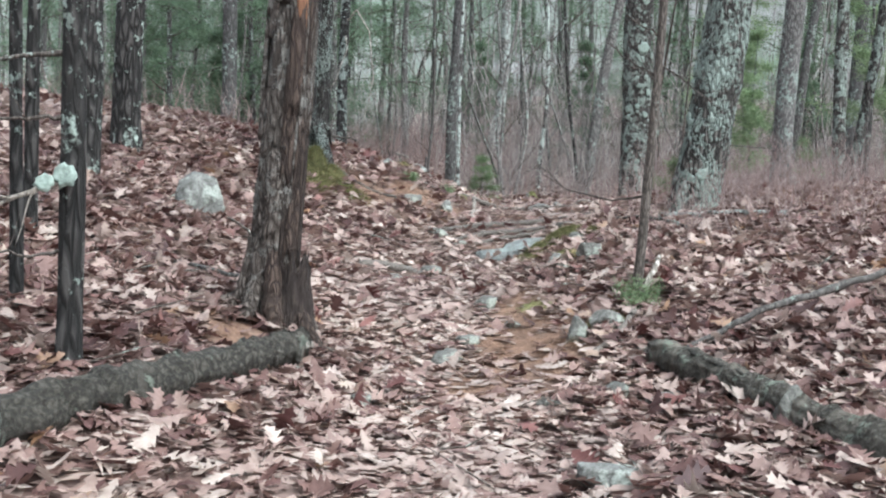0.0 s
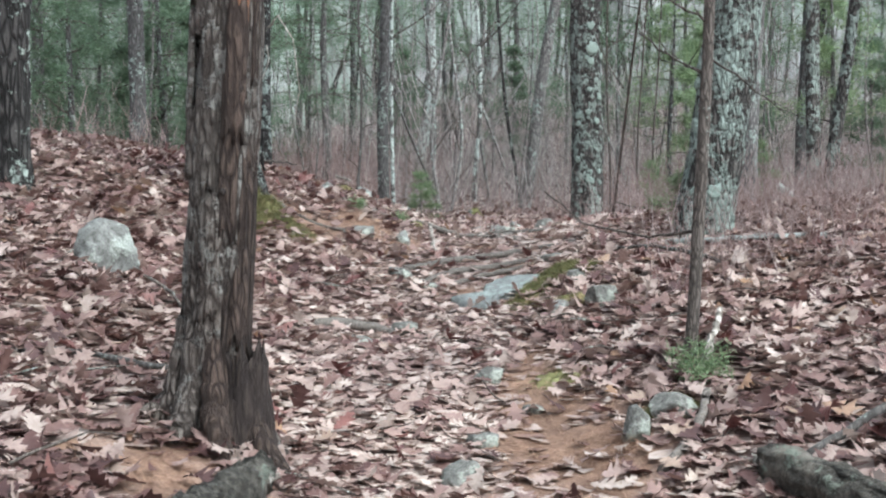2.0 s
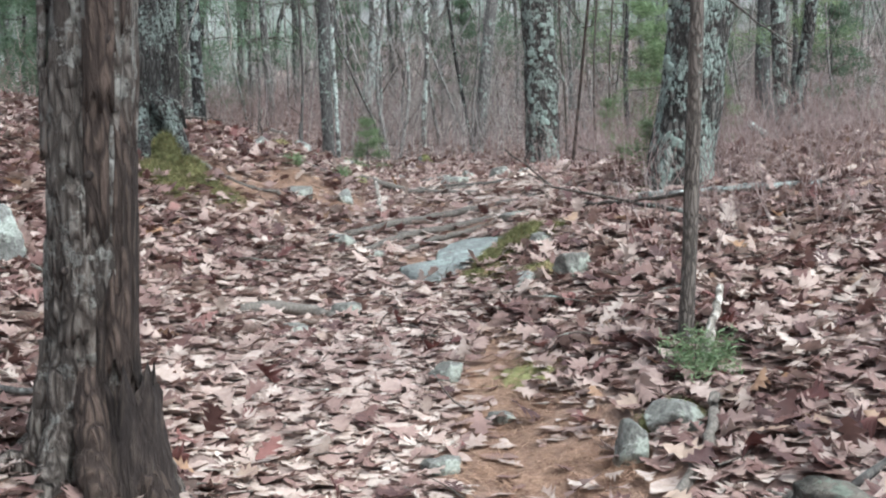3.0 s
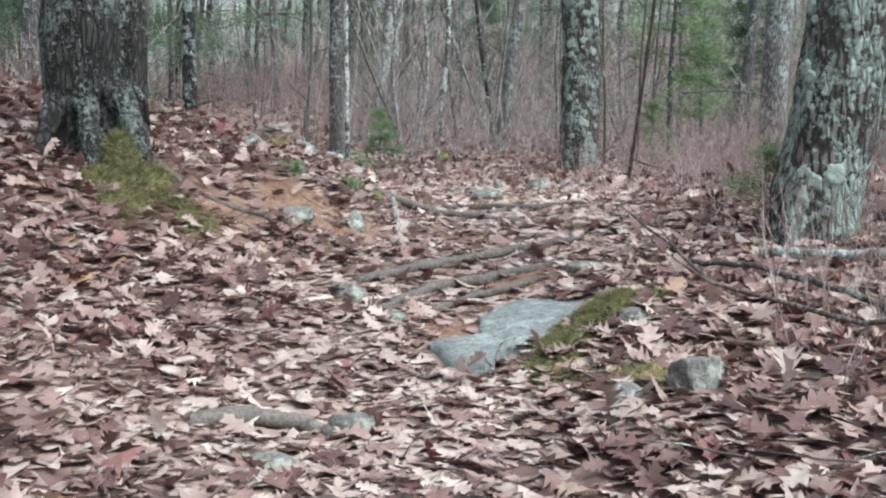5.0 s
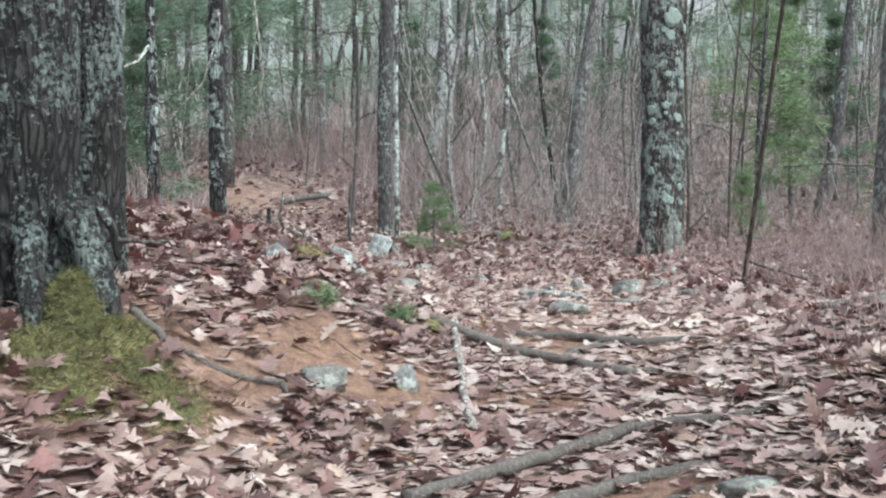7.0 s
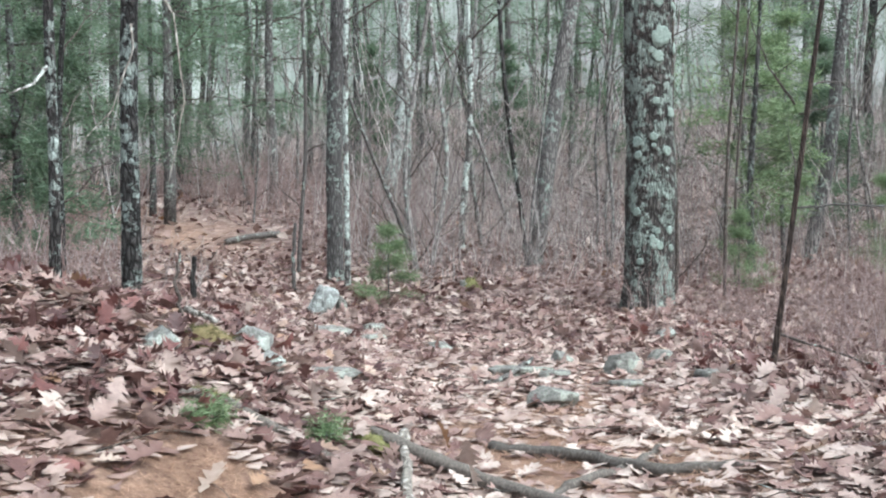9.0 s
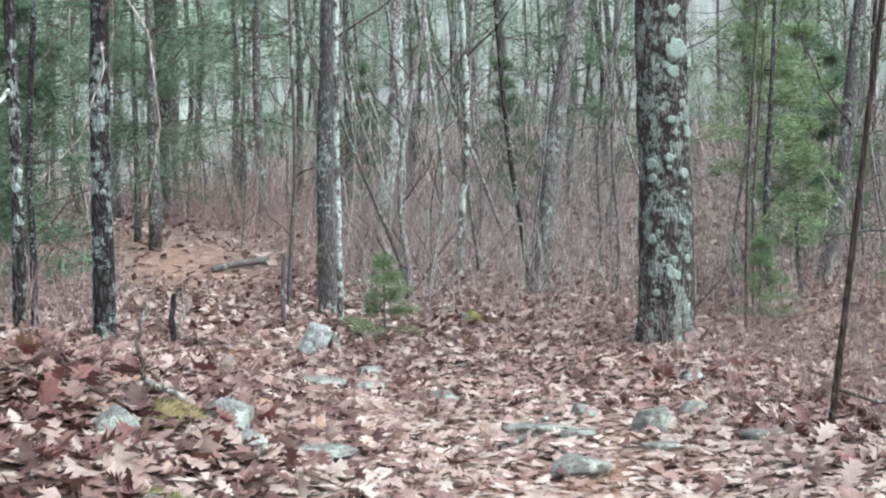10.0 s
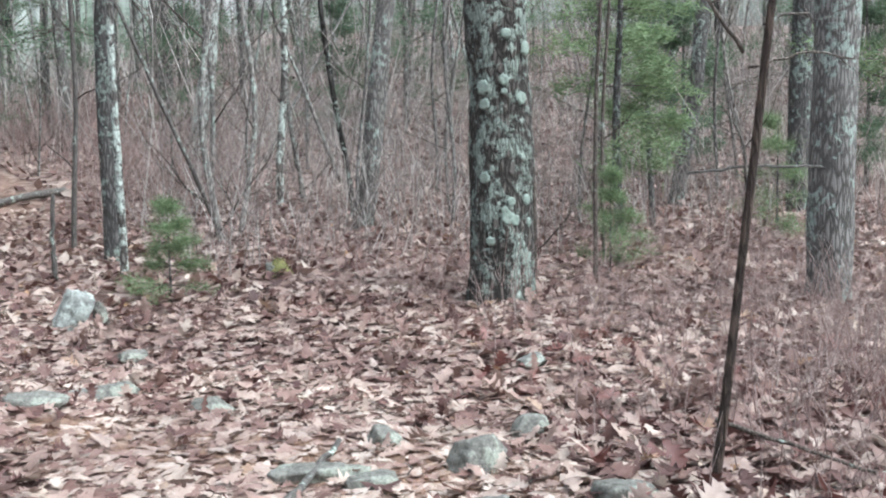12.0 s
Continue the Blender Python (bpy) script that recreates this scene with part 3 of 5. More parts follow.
slim = tree("sapling", 1.185, 7.5, 0.031, 5.5, (0.05, 0), BARK_TWIG, "slim grey sapling with bare twigs", 8, "sapling", 16, 60, 0.3, 0.003, 0.012, 0.5, 4)
bough_on(slim, ((1.23, 7.5, 1.42), (1.05, 7.75, 1.38), (0.78, 8.0, 1.44), (0.6, 8.1, 1.6)), 0.009, BARK_TWIG, twigs=3, seed=12)
bough_on(slim, ((1.27, 7.5, 2.12), (1.12, 7.55, 2.2), (0.95, 7.6, 2.33)), 0.009, BARK_TWIG, twigs=5, seed=13)
bough_on(slim, ((1.27, 7.5, 2.2), (1.45, 7.5, 2.08), (1.62, 7.5, 1.95)), 0.007, BARK_TWIG, twigs=4, seed=14)
bough_on(slim, ((1.28, 7.5, 2.35), (1.1, 7.5, 2.45), (0.85, 7.5, 2.62)), 0.007, BARK_TWIG, twigs=5, seed=15)
dark_sapling = tree("sapling", 2.46, 15.52, 0.0185, 4.8, (0.128, 0), BARK_BROWN, "thin dark sapling beside the trail", 9, "sapling", 14, 60, 0.35, 0.003, 0.008, 0.6, 5, first=0.4)
bough_on(dark_sapling, ((2.6, 15.6, 2.75), (2.45, 15.6, 2.95), (2.3, 15.6, 3.3)), 0.008, BARK_TWIG, twigs=3, seed=16)
bough_on(dark_sapling, ((2.62, 15.6, 2.7), (2.85, 15.6, 2.75), (3.1, 15.6, 2.72)), 0.006, BARK_TWIG, twigs=3, seed=17)
bough_on(dark_sapling, ((2.5, 15.6, 1.5), (2.75, 15.4, 1.42), (3.1, 15.2, 1.3), (3.3, 15.1, 1.25)), 0.009, BARK_TWIG, twigs=4, seed=18)

for k, (ex, ey, rise, rr) in enumerate(((-0.98, 11.72, 0.42, 0.085), (-1.3, 11.55, 0.3, 0.07), (-1.62, 11.6, 0.3, 0.07))):
    hx, hy = -1.44 + 0.45 * (ex + 1.44), 12.0 + 0.45 * (ey - 12.0)
    bough_on(mossy_oak, ((hx, hy, gz(hx, hy) + rise), (0.5 * (hx + ex), 0.5 * (hy + ey), gz(0.5 * (hx + ex), 0.5 * (hy + ey)) + 0.4 * rise), (ex, ey, gz(ex, ey) - 0.02)), rr, BARK_OAK, "root_flare", seg=14, seed=50 + k)
bough_on(mossy_oak, ((-1.28, 11.95, 1.96), (-1.17, 11.93, 2.0), (-1.1, 11.92, 1.92), (-1.07, 11.93, 1.78)), 0.035, BARK_DARK, "branch_stub", "curled dark root burl", seg=10, seed=60)
bough_on(mossy_oak, ((-1.12, 11.93, 1.86), (-0.95, 11.95, 1.85), (-0.82, 11.98, 1.83)), 0.014, BARK_TWIG, "branch", "short dead side branch", seed=61)
lichen_crust(leaner, 0.2, 0.13, 60, 5, -0.2)
lichen_crust(spotted, 0.235, 0.01, 40, 6, 0.5)
lichen_on(spotted.children[0], spotted.location + Vector((0.06, -0.235, 2.62)), 0.1, (0.1, -1, 0), 3)

tree("pine_tree", 0.14, 24.8, 0.11, 13, (0.01, 0), BARK_PINE, "straight grey pine trunk behind a white stone", 10, "pine tree", 24, 50, 0.2, 0.01, 0.03, 0.4, 5)
tree("birch_tree", 0.27, 23.4, 0.038, 8, (0.0, 0), BARK_SPOTTED, "slim pale birch stem with lichen patches", 11, "birch tree", 14, 50, 0.2, 0.002, 0.02, 0.5, 4)
lich = tree("oak_tree", -1.62, 19.82, 0.085, 10, (0.01, 0), BARK_LICHENED, "dark trunk spotted with lichen and hung with dead branches", 12, "oak tree", 20, 60, 0.3, 0.006, 0.03, 0.4, 5)
bough_on(lich, ((-1.6, 19.8, 3.9), (-1.43, 19.6, 4.09), (-1.22, 19.55, 3.75), (-1.13, 19.5, 3.02), (-1.27, 19.5, 2.34)), 0.014, DEAD_PALE, twigs=2, seed=20, label="drooping pale dead branch")
bough_on(lich, ((-1.6, 19.75, 3.7), (-1.56, 19.6, 3.48), (-1.72, 19.5, 2.95), (-2.11, 19.4, 2.52)), 0.012, DEAD_PALE, twigs=2, seed=21, label="drooping pale dead branch")
l2 = tree("oak_tree", -2.2, 19.5, 0.05, 9, (0.0, 0), BARK_LICHENED, "slim trunk spotted with lichen", 13, "oak tree", 16, 50, 0.3, 0.004, 0.04, 0.4, 5)
bough_on(l2, ((-2.2, 19.5, 3.35), (-2.3, 19.3, 3.15), (-2.45, 19.1, 3.05)), 0.02, BARK_BIRCH, seed=22)
tree("birch_tree", -2.3, 50, 0.13, 14, (0.07, 0), BARK_BIRCH, "pale leaning birch trunk in the woods", 14, "birch tree", 12, 30, 0.2, 0.002, 0.1, 0.4, 5)
tree("birch_tree", 1.2, 34.05, 0.15, 14, (0.095, 0), BARK_BIRCH, "pale leaning birch trunk in the woods", 15, "birch tree", 16, 40, 0.25, 0.004, 0.12, 0.4, 5)
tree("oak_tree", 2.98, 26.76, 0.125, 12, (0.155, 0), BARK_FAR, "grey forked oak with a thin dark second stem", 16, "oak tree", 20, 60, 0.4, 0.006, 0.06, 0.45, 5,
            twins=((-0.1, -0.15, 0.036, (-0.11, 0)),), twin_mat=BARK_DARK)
tree("birch_tree", 12.5, 42.7, 0.13, 13, (0.01, 0), BARK_BIRCH, "pale birch trunk with lichen in the woods", 17, "birch tree", 12, 30, 0.2, 0.002, 0.1, 0.4, 5)
tree("oak_tree", 7.4, 27.6, 0.11, 12, (0.16, 0), BARK_PINE, "grey leaning trunk in the woods", 18, "oak tree", 14, 40, 0.3, 0.004, 0.06, 0.4, 5)
tree("pine_tree", 8.36, 26, 0.15, 14, (0.03, 0), BARK_PINE, "straight dark pine trunk", 19, "pine tree", 18, 40, 0.25, 0.006, 0.03, 0.4, 5)
tree("birch_tree", 2.2, 29.1, 0.055, 9, (0.02, 0), BARK_SPOTTED, "slim pale stem with lichen in the woods", 23, "birch tree", 12, 40, 0.2, 0.002, 0.1, 0.4, 5)
tree("sapling", 3.99, 21.1, 0.02, 4.5, (0.03, 0), BARK_TWIG, "thin bare sapling beside a lichened oak", 24, "sapling", 10, 40, 0.2, 0, 0.05, 0.5, 6, first=0.2)
tree("sapling", 3.75, 22.0, 0.022, 4.5, (0.0, 0), BARK_TWIG, "thin bare sapling beside a lichened oak", 25, "sapling", 10, 40, 0.2, 0, 0.05, 0.5, 6, first=0.2)
tree("sapling", 4.6, 22.6, 0.02, 4.0, (0.02, 0), BARK_TWIG, "thin bare sapling beside a lichened oak", 26, "sapling", 10, 40, 0.2, 0, 0.05, 0.5, 6, first=0.2)
tree("oak_tree", 5.7, 18.05, 0.1, 11, (-0.03, 0), BARK_OAK_PALE, "forked oak with two lichened trunks in a narrow V", 27, "oak tree", 20, 60, 0.3, 0.008, 0.03, 0.4, 5,
     twins=((0.12, 0.05, 0.085, (0.13, 0)),))
tree("pine_tree", -3.6, 20.5, 0.13, 13, (0.02, 0), BARK_PINE, "grey pine trunk behind the bank", 28, "pine tree", 18, 40, 0.2, 0.006, 0.04, 0.4, 5)
tree("pine_tree", -3.95, 42, 0.26, 18, (0.015, 0), BARK_DARK, "thick grey pine trunk near the far trail", 29, "pine tree", 18, 40, 0.2, 0.006, 0.04, 0.4, 5)
tree("sapling", -2.75, 22.5, 0.035, 7, (0.02, 0), BARK_OAK, "slim lichen-spotted stem near the bank", 30, "sapling", 12, 40, 0.2, 0.002, 0.06, 0.4, 6, first=0.3)
tree("sapling", -0.35, 26.0, 0.03, 7, (0.02, 0), BARK_GREY, "slim grey stem behind the trail", 31, "sapling", 12, 40, 0.2, 0.002, 0.06, 0.4, 6, first=0.3)


# ---- woods behind ----
def far_trees():
    rnd = random.Random(77)
    kinds = []
    for i, (r, h, mat, name, label, cr, first) in enumerate((
            (0.11, 15, BARK_PINE, "pine_tree", "straight grey trunk in the woods", 6, 0.3), (0.08, 13, BARK_OAK, "oak_tree", "lichen-spotted oak trunk in the woods", 6, 0.3),
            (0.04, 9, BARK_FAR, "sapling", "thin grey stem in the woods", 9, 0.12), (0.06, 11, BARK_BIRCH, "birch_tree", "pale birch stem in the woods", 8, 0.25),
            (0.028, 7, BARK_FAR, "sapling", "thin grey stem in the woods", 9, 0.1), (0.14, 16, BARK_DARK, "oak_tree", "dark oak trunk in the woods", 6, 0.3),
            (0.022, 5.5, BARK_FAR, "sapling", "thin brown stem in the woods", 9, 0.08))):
        ob = tree(name, 0, 0, r, h, (0, 0), mat, label, 100 + i, name.split("_")[0], 9, 16, 0.15, 0.0, 0.16, 0.6, cr, "trees of the woods", first=first)
        kinds.append(ob)
    used = [False] * len(kinds)
    spots = []
    while len(spots) < 292:
        y = 25 + 45 * rnd.random() ** 1.1
        x = rnd.uniform(-0.46, 0.62) * (y + 4)
        if abs(x - float(trail_x(y))) < 1.2 or any((x - a) ** 2 + (y - b) ** 2 < 0.5 for a, b in spots):
            continue
        spots.append((x, y))
    for x, y in spots:
        near = y < 38
        k = rnd.choices(range(7), (0.4 if near else 4, 0.4 if near else 4, 7, 0.5 if near else 3, 9, 0.0 if near else 1.5, 9))[0]
        m = pose(x, y, gz(x, y) - 0.03, rnd.gauss(0, 2.5), rnd.gauss(1.5, 3.0) if rnd.random() < 0.85 else rnd.uniform(-22, 22), rnd.uniform(0, 360))
        if used[k]:
            copy_thing(kinds[k], m)
        else:
            used[k] = True
            kinds[k].matrix_basis = m


far_trees()


def needle_spray(rng, origins, n_each, length, spread, width=0.06):
    """Tufts of thin needle blades round the given points."""
    o = np.repeat(np.asarray(origins), n_each, axis=0)
    n = len(o)
    d = rng.normal(0, 1, (n, 3))
    d[:, 2] = d[:, 2] * 0.6 + 0.15
    d /= np.linalg.norm(d, axis=1, keepdims=True)
    o = o + rng.normal(0, spread, (n, 3))
    side = np.cross(d, rng.normal(0, 1, (n, 3)))
    side /= np.linalg.norm(side, axis=1, keepdims=True)
    L = (length * rng.uniform(0.6, 1.2, n))[:, None]
    w = L * width
    V = np.stack([o - side * w, o + side * w, o + d * L], 1).reshape(-1, 3)
    return V, np.arange(len(V)).reshape(-1, 3)


def pine_crown_points(rnd, h, low, reach, whorls, per):
    pts, stems = [], []
    for i in range(whorls):
        u = i / max(whorls - 1, 1)
        z = low + (h - low) * u
        for k in range(per):
            an = rnd.uniform(0, 6.28)
            L = reach * (1 - 0.75 * u) * rnd.uniform(0.6, 1.1)
            pp, rr = limb((0, 0, z), (math.cos(an), math.sin(an), rnd.uniform(-0.05, 0.35)), L, 0.004 + 0.006 * reach, rnd, 6, 0.01, 0.12)
            stems.append(tube(pp, rr, 3, close=False))
            for j in range(2, 7):
                for _ in range(2):
                    pts.append(pp[j] + Vector((rnd.gauss(0, 0.12), rnd.gauss(0, 0.12), rnd.gauss(0, 0.05))) * L * 0.6)
    return pts, stems


def pine_with_needles(h, low, reach, wh, per, each, length, mat, label, rnd, rng, name="pine_tree", group="green pines of the woods"):
    e = tagged(new(name), label, "pine tree", group)
    sp = spine_of(h, (0, 0), rnd, 0.05 if h > 2 else 0.01, 14, start=-0.05)
    child("trunk", mesh_from("trunk", *tube(sp, [0.011 * h * (1 - 0.9 * i / 14) + 0.003 for i in range(15)], 8), BARK_PINE), e)
    pts, stems = pine_crown_points(rnd, h, low, reach, wh, per)
    b = child("bough", mesh_from("bough", *merge(stems), BARK_TWIG), e)
    tagged(b, kind="stuff")
    V, F = needle_spray(rng, [tuple(p) for p in pts], each, length, 0.06 * reach, 0.03 if h < 2 else 0.055)
    tagged(child("needles", mesh_fast("needles", V, F, mat), e, "soft green needle tufts"), kind="stuff")
    return e


def green_pines():
    rnd, rng = random.Random(5), np.random.default_rng(5)
    kinds = [pine_with_needles(h, low, reach, wh, per, 19, 0.17, NEEDLE, "young white pine with soft green needles", rnd, rng)
             for h, low, reach, wh, per in ((7, 1.2, 1.9, 11, 4), (11, 2.4, 2.6, 11, 4), (3.4, 0.5, 1.0, 8, 4))]
    near_spots = [(-3.9, 25.2, 0), (-6.6, 27.5, 0), (-5.0, 31.5, 1), (-7.5, 23.5, 0), (-9.5, 28, 1),
                  (-4.6, 29.5, 0), (-6.4, 32, 0), (-3.6, 35.5, 0), (-8.2, 36, 0), (-5.2, 43, 1), (-1.8, 41, 0), (-3.2, 24.2, 2), (-5.6, 25.5, 0), (2.6, 44, 0), (1.0, 38.5, 2),
                  (-9, 34, 0), (-11, 38, 1), (-6.0, 39, 1), (-4, 46, 1), (-14, 46, 1), (-9, 50, 1), (-0.5, 45, 1), (3, 50, 1), (6.5, 34.5, 0), (9.6, 33, 0), (8.6, 30, 2),
                  (-3.0, 33.5, 1), (-5.6, 35, 1), (-1.2, 37, 1), (-7.2, 29.5, 1), (0.8, 42, 1), (-2.4, 47, 1), (-4.8, 38, 1), (4.6, 41, 1), (-6.8, 46, 1), (5.8, 38.5, 0), (4.0, 37, 2)]
    far_spots = [(-9.5, 44, 1), (-12.5, 47, 1), (-4.5, 50, 1), (-8, 52, 1), (-15, 50, 1), (-11, 56, 1), (11, 40, 1), (7, 44, 1), (14, 45, 1), (15, 38, 0), (18, 50, 1), (10.8, 28.5, 2), (12, 55, 1), (-7.4, 31, 2), (-18, 55, 1), (21, 44, 1), (-6, 57, 1), (1.5, 60, 1),
                 (5.5, 57, 1), (-2.5, 64, 1), (-13, 62, 1), (9, 64, 1), (17, 62, 1), (26, 58, 1), (-4.4, 25.5, 2)]
    done = set()
    for x, y, k in near_spots + far_spots:
        m = pose(x, y, gz(x, y) - 0.05, 0, 0, rnd.uniform(0, 360))
        if k in done:
            copy_thing(kinds[k], m)
        else:
            done.add(k)
            kinds[k].matrix_basis = m
    for x, y, h, low, reach in ((5.2, 23.8, 4.6, 1.2, 1.0), (7.3, 21.8, 5.0, 1.5, 1.1), (6.2, 25.4, 3.4, 0.7, 0.9), (7.0, 29.5, 6.5, 1.6, 1.5)):
        e = pine_with_needles(h, low, reach, 10, 3, 24, 0.14, FRESH_NEEDLE, "slender young pine with pale green needles", rnd, rng)
        e.location = (x, y, gz(x, y))
    for x, y, h, reach in ((0.68, 22.0, 0.75, 0.42), (4.3, 21.6, 0.8, 0.4), (2.0, 10.98, 0.42, 0.26), (6.8, 23.5, 1.2, 0.6)):
        e = pine_with_needles(h, 0.12, reach, 5, 4, 20 if reach > 0.3 else 4, 0.1, FRESH_NEEDLE, "small pine seedling with fresh green needles", rnd, rng, "pine_seedling", "pine seedlings")
        e.location = (x, y, gz(x, y))


green_pines()


def brush(name, x0, x1, y0, y1, n, hmin, hmax, seed, mat, label, avoid=0.9, thick=1.0):
    """Thin bare shrub stems, each a crooked three-sided rod with forks."""
    rng = np.random.default_rng(seed)
    x, y = rng.uniform(x0, x1, n), rng.uniform(y0, y1, n)
    clump = np.sin(x * 1.1 + 1.3 * np.sin(y * 0.6)) * np.cos(y * 0.8 + x * 0.4) + rng.normal(0, 0.5, n) > -0.45
    keep = clump & (np.abs(x - trail_x(y)) > avoid)
    x, y = x[keep], y[keep]
    V, F = [], []
    base = np.stack([x, y, ground_z(x, y) - 0.02], 1)
    h = rng.uniform(hmin, hmax, len(x))
    k = 0
    joints = [base]
    lean = rng.normal(0, 0.3, (len(x), 2))
    for u in (0.4, 0.75, 1.0):
        step = rng.normal(0, 0.07, (len(x), 2)) * h[:, None]
        joints.append(np.concatenate([base[:, :2] + lean * (u * h)[:, None] + step, (base[:, 2] + u * h)[:, None]], 1))

    def off(z0, z1):
        return np.stack([rng.normal(0, 0.25, len(x)), rng.normal(0, 0.25, len(x)), rng.uniform(z0, z1, len(x))], 1) * h[:, None]
    fork, fork2, fork3 = joints[1] + off(0.25, 0.5), joints[2] + off(0.1, 0.4), joints[1] + off(0.1, 0.4)
    for a, b, wa, wb in ((joints[0], joints[1], 1, 0.8), (joints[1], joints[2], 0.8, 0.55), (joints[2], joints[3], 0.55, 0.25), (joints[1], fork, 0.6, 0.25), (joints[2], fork2, 0.5, 0.2), (joints[1], fork3, 0.5, 0.2)):
        w = (0.003 + 0.0025 * h) * thick
        ring = [np.array([math.cos(q), math.sin(q), 0.0]) for q in (0.3, 2.4, 4.5)]
        pa = [a + r * (w * wa)[:, None] for r in ring]
        pb = [b + r * (w * wb)[:, None] for r in ring]
        blockv = np.stack(pa + pb, 1)
        idx = np.array([(0, 1, 4), (0, 4, 3), (1, 2, 5), (1, 5, 4), (2, 0, 3), (2, 3, 5)])
        F.append((idx[None] + (k + np.arange(len(x)) * 6)[:, None, None]).reshape(-1, 3))
        V.append(blockv.reshape(-1, 3))
        k += len(x) * 6
    return tagged(new(name, mesh_fast(name, np.concatenate(V), np.concatenate(F), mat)), label, "shrubs", kind="stuff")


brush("shrub_stems", -16, 2, 27, 44, 6000, 0.4, 1.2, 21, BRUSH, "dense reddish bare stems of low forest shrubs", 1.35, 1.3)
brush("shrub_stems", -12, 1.2, 21.5, 27, 1300, 0.25, 0.8, 27, BRUSH_GREY, "grey-brown bare shrub stems at the wood's edge", 1.1, 0.9)
brush("shrub_stems", 0.6, 16, 23, 42, 5000, 0.3, 1.3, 24, BRUSH_GREY, "grey-brown bare stems of low forest shrubs", 0.8, 1.1)
brush("shrub_stems", -14, 18, 26, 48, 2100, 1.0, 3.6, 28, BRUSH_GREY, "tall thin bare stems between the trees", 1.3, 0.9)
brush("shrub_stems", -22, 28, 42, 68, 3200, 0.6, 2.8, 25, BRUSH_GREY, "tall bare shrub stems far off between the trees", 0.5, 1.8)
brush("shrub_stems", 1.5, 8.0, 8.5, 24, 3300, 0.15, 0.7, 22, BRUSH, "grey-brown bare shrub stems among fallen leaves", 1.45, 0.7)
brush("shrub_stems", 2.3, 5.0, 12.5, 19.5, 600, 0.15, 0.6, 29, BRUSH, "low bare stems beside the trail", 1.0, 0.7)
brush("shrub_stems", 1.3, 3.4, 8.6, 12.5, 420, 0.2, 0.65, 26, BRUSH, "thin bare shrub stems round the leaning oak", 1.2, 0.7)
brush("shrub_stems", -8, -2.0, 15, 24, 900, 0.3, 0.9, 23, BRUSH, "thin bare shrub stems on the bank", 1.3)


# distance: woods beyond the last trees, mist painted into their pale colours
def make_backdrop():
    m, nt, b = material("haze_painted_woods", 1.0)
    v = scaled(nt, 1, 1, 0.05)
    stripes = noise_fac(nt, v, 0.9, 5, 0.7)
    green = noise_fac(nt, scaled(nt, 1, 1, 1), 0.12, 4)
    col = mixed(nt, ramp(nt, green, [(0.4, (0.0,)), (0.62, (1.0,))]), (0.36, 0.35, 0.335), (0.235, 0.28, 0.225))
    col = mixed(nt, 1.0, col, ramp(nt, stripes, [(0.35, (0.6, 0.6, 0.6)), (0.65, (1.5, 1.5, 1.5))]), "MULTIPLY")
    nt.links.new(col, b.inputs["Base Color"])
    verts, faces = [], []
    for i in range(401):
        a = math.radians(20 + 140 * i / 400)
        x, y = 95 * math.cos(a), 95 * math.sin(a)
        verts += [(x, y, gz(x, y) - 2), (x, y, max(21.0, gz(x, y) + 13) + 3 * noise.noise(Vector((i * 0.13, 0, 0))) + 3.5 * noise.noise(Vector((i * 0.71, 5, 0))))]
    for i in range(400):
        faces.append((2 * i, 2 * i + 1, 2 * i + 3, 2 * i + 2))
    tagged(new("backdrop", mesh_from("backdrop", verts, faces, m)), "distant grey-green woods with painted haze", "backdrop", kind="structure")


make_backdrop()

# ---- stones ----
def stone(x, y, sx, sy, sz, turn, seed, label, mat=STONE, sink=0.35, flat=None, tip=0.0, name="stone", detail=4, lift=0.0, clear=1.0, group="", boxy=0.35):
    """A weathered stone: a lumpy ball with planed faces, half sunk in the ground. flat: height share at which the top is planed off."""
    bm = bmesh.new()
    bmesh.ops.create_icosphere(bm, subdivisions=detail, radius=1.0)
    rnd = random.Random(seed)
    planes = [(Vector((rnd.gauss(0, 1), rnd.gauss(0, 1), rnd.gauss(0.2, 0.8))).normalized(), rnd.uniform(0.55, 0.85)) for _ in range(11)]
    for v in bm.verts:
        p = v.co.copy()
        p *= (1 - boxy) + boxy * 0.85 / max(abs(p.x), abs(p.y), abs(p.z))
        p *= 1 + 0.22 * noise.noise(p * 1.1 + Vector((seed, 0, 0))) + 0.07 * noise.noise(p * 3.5 + Vector((0, seed, 0)))
        for n, d in planes if boxy < 0.6 else ():
            e = p.dot(n) - d
            if e > 0:
                p -= n * e * 0.95
        if flat is not None and p.z > flat:
            p.z = flat + (p.z - flat) * 0.12
        p += p.normalized() * (0.09 * noise.noise(p * 4 + Vector((seed, 3, 0))) + 0.06 * abs(noise.noise(p * 8 + Vector((0, 0, seed)))) + 0.025 * noise.noise(p * 17))
        v.co = Vector((p.x * sx, p.y * sy, p.z * sz))
    me = bpy.data.meshes.new(name)
    bm.to_mesh(me)
    bm.free()
    me.materials.append(mat)
    me.polygons.foreach_set("use_smooth", [True] * len(me.polygons))
    ob = tagged(new(name, me), label, "stone", group)
    ob.matrix_world = pose(x, y, gz(x, y) + sz * (1 - 2 * sink) * 0.5 + lift, tip, 0, turn)
    CLEAR.append((x, y, clear * 0.4 * (sx + sy)))
    return ob


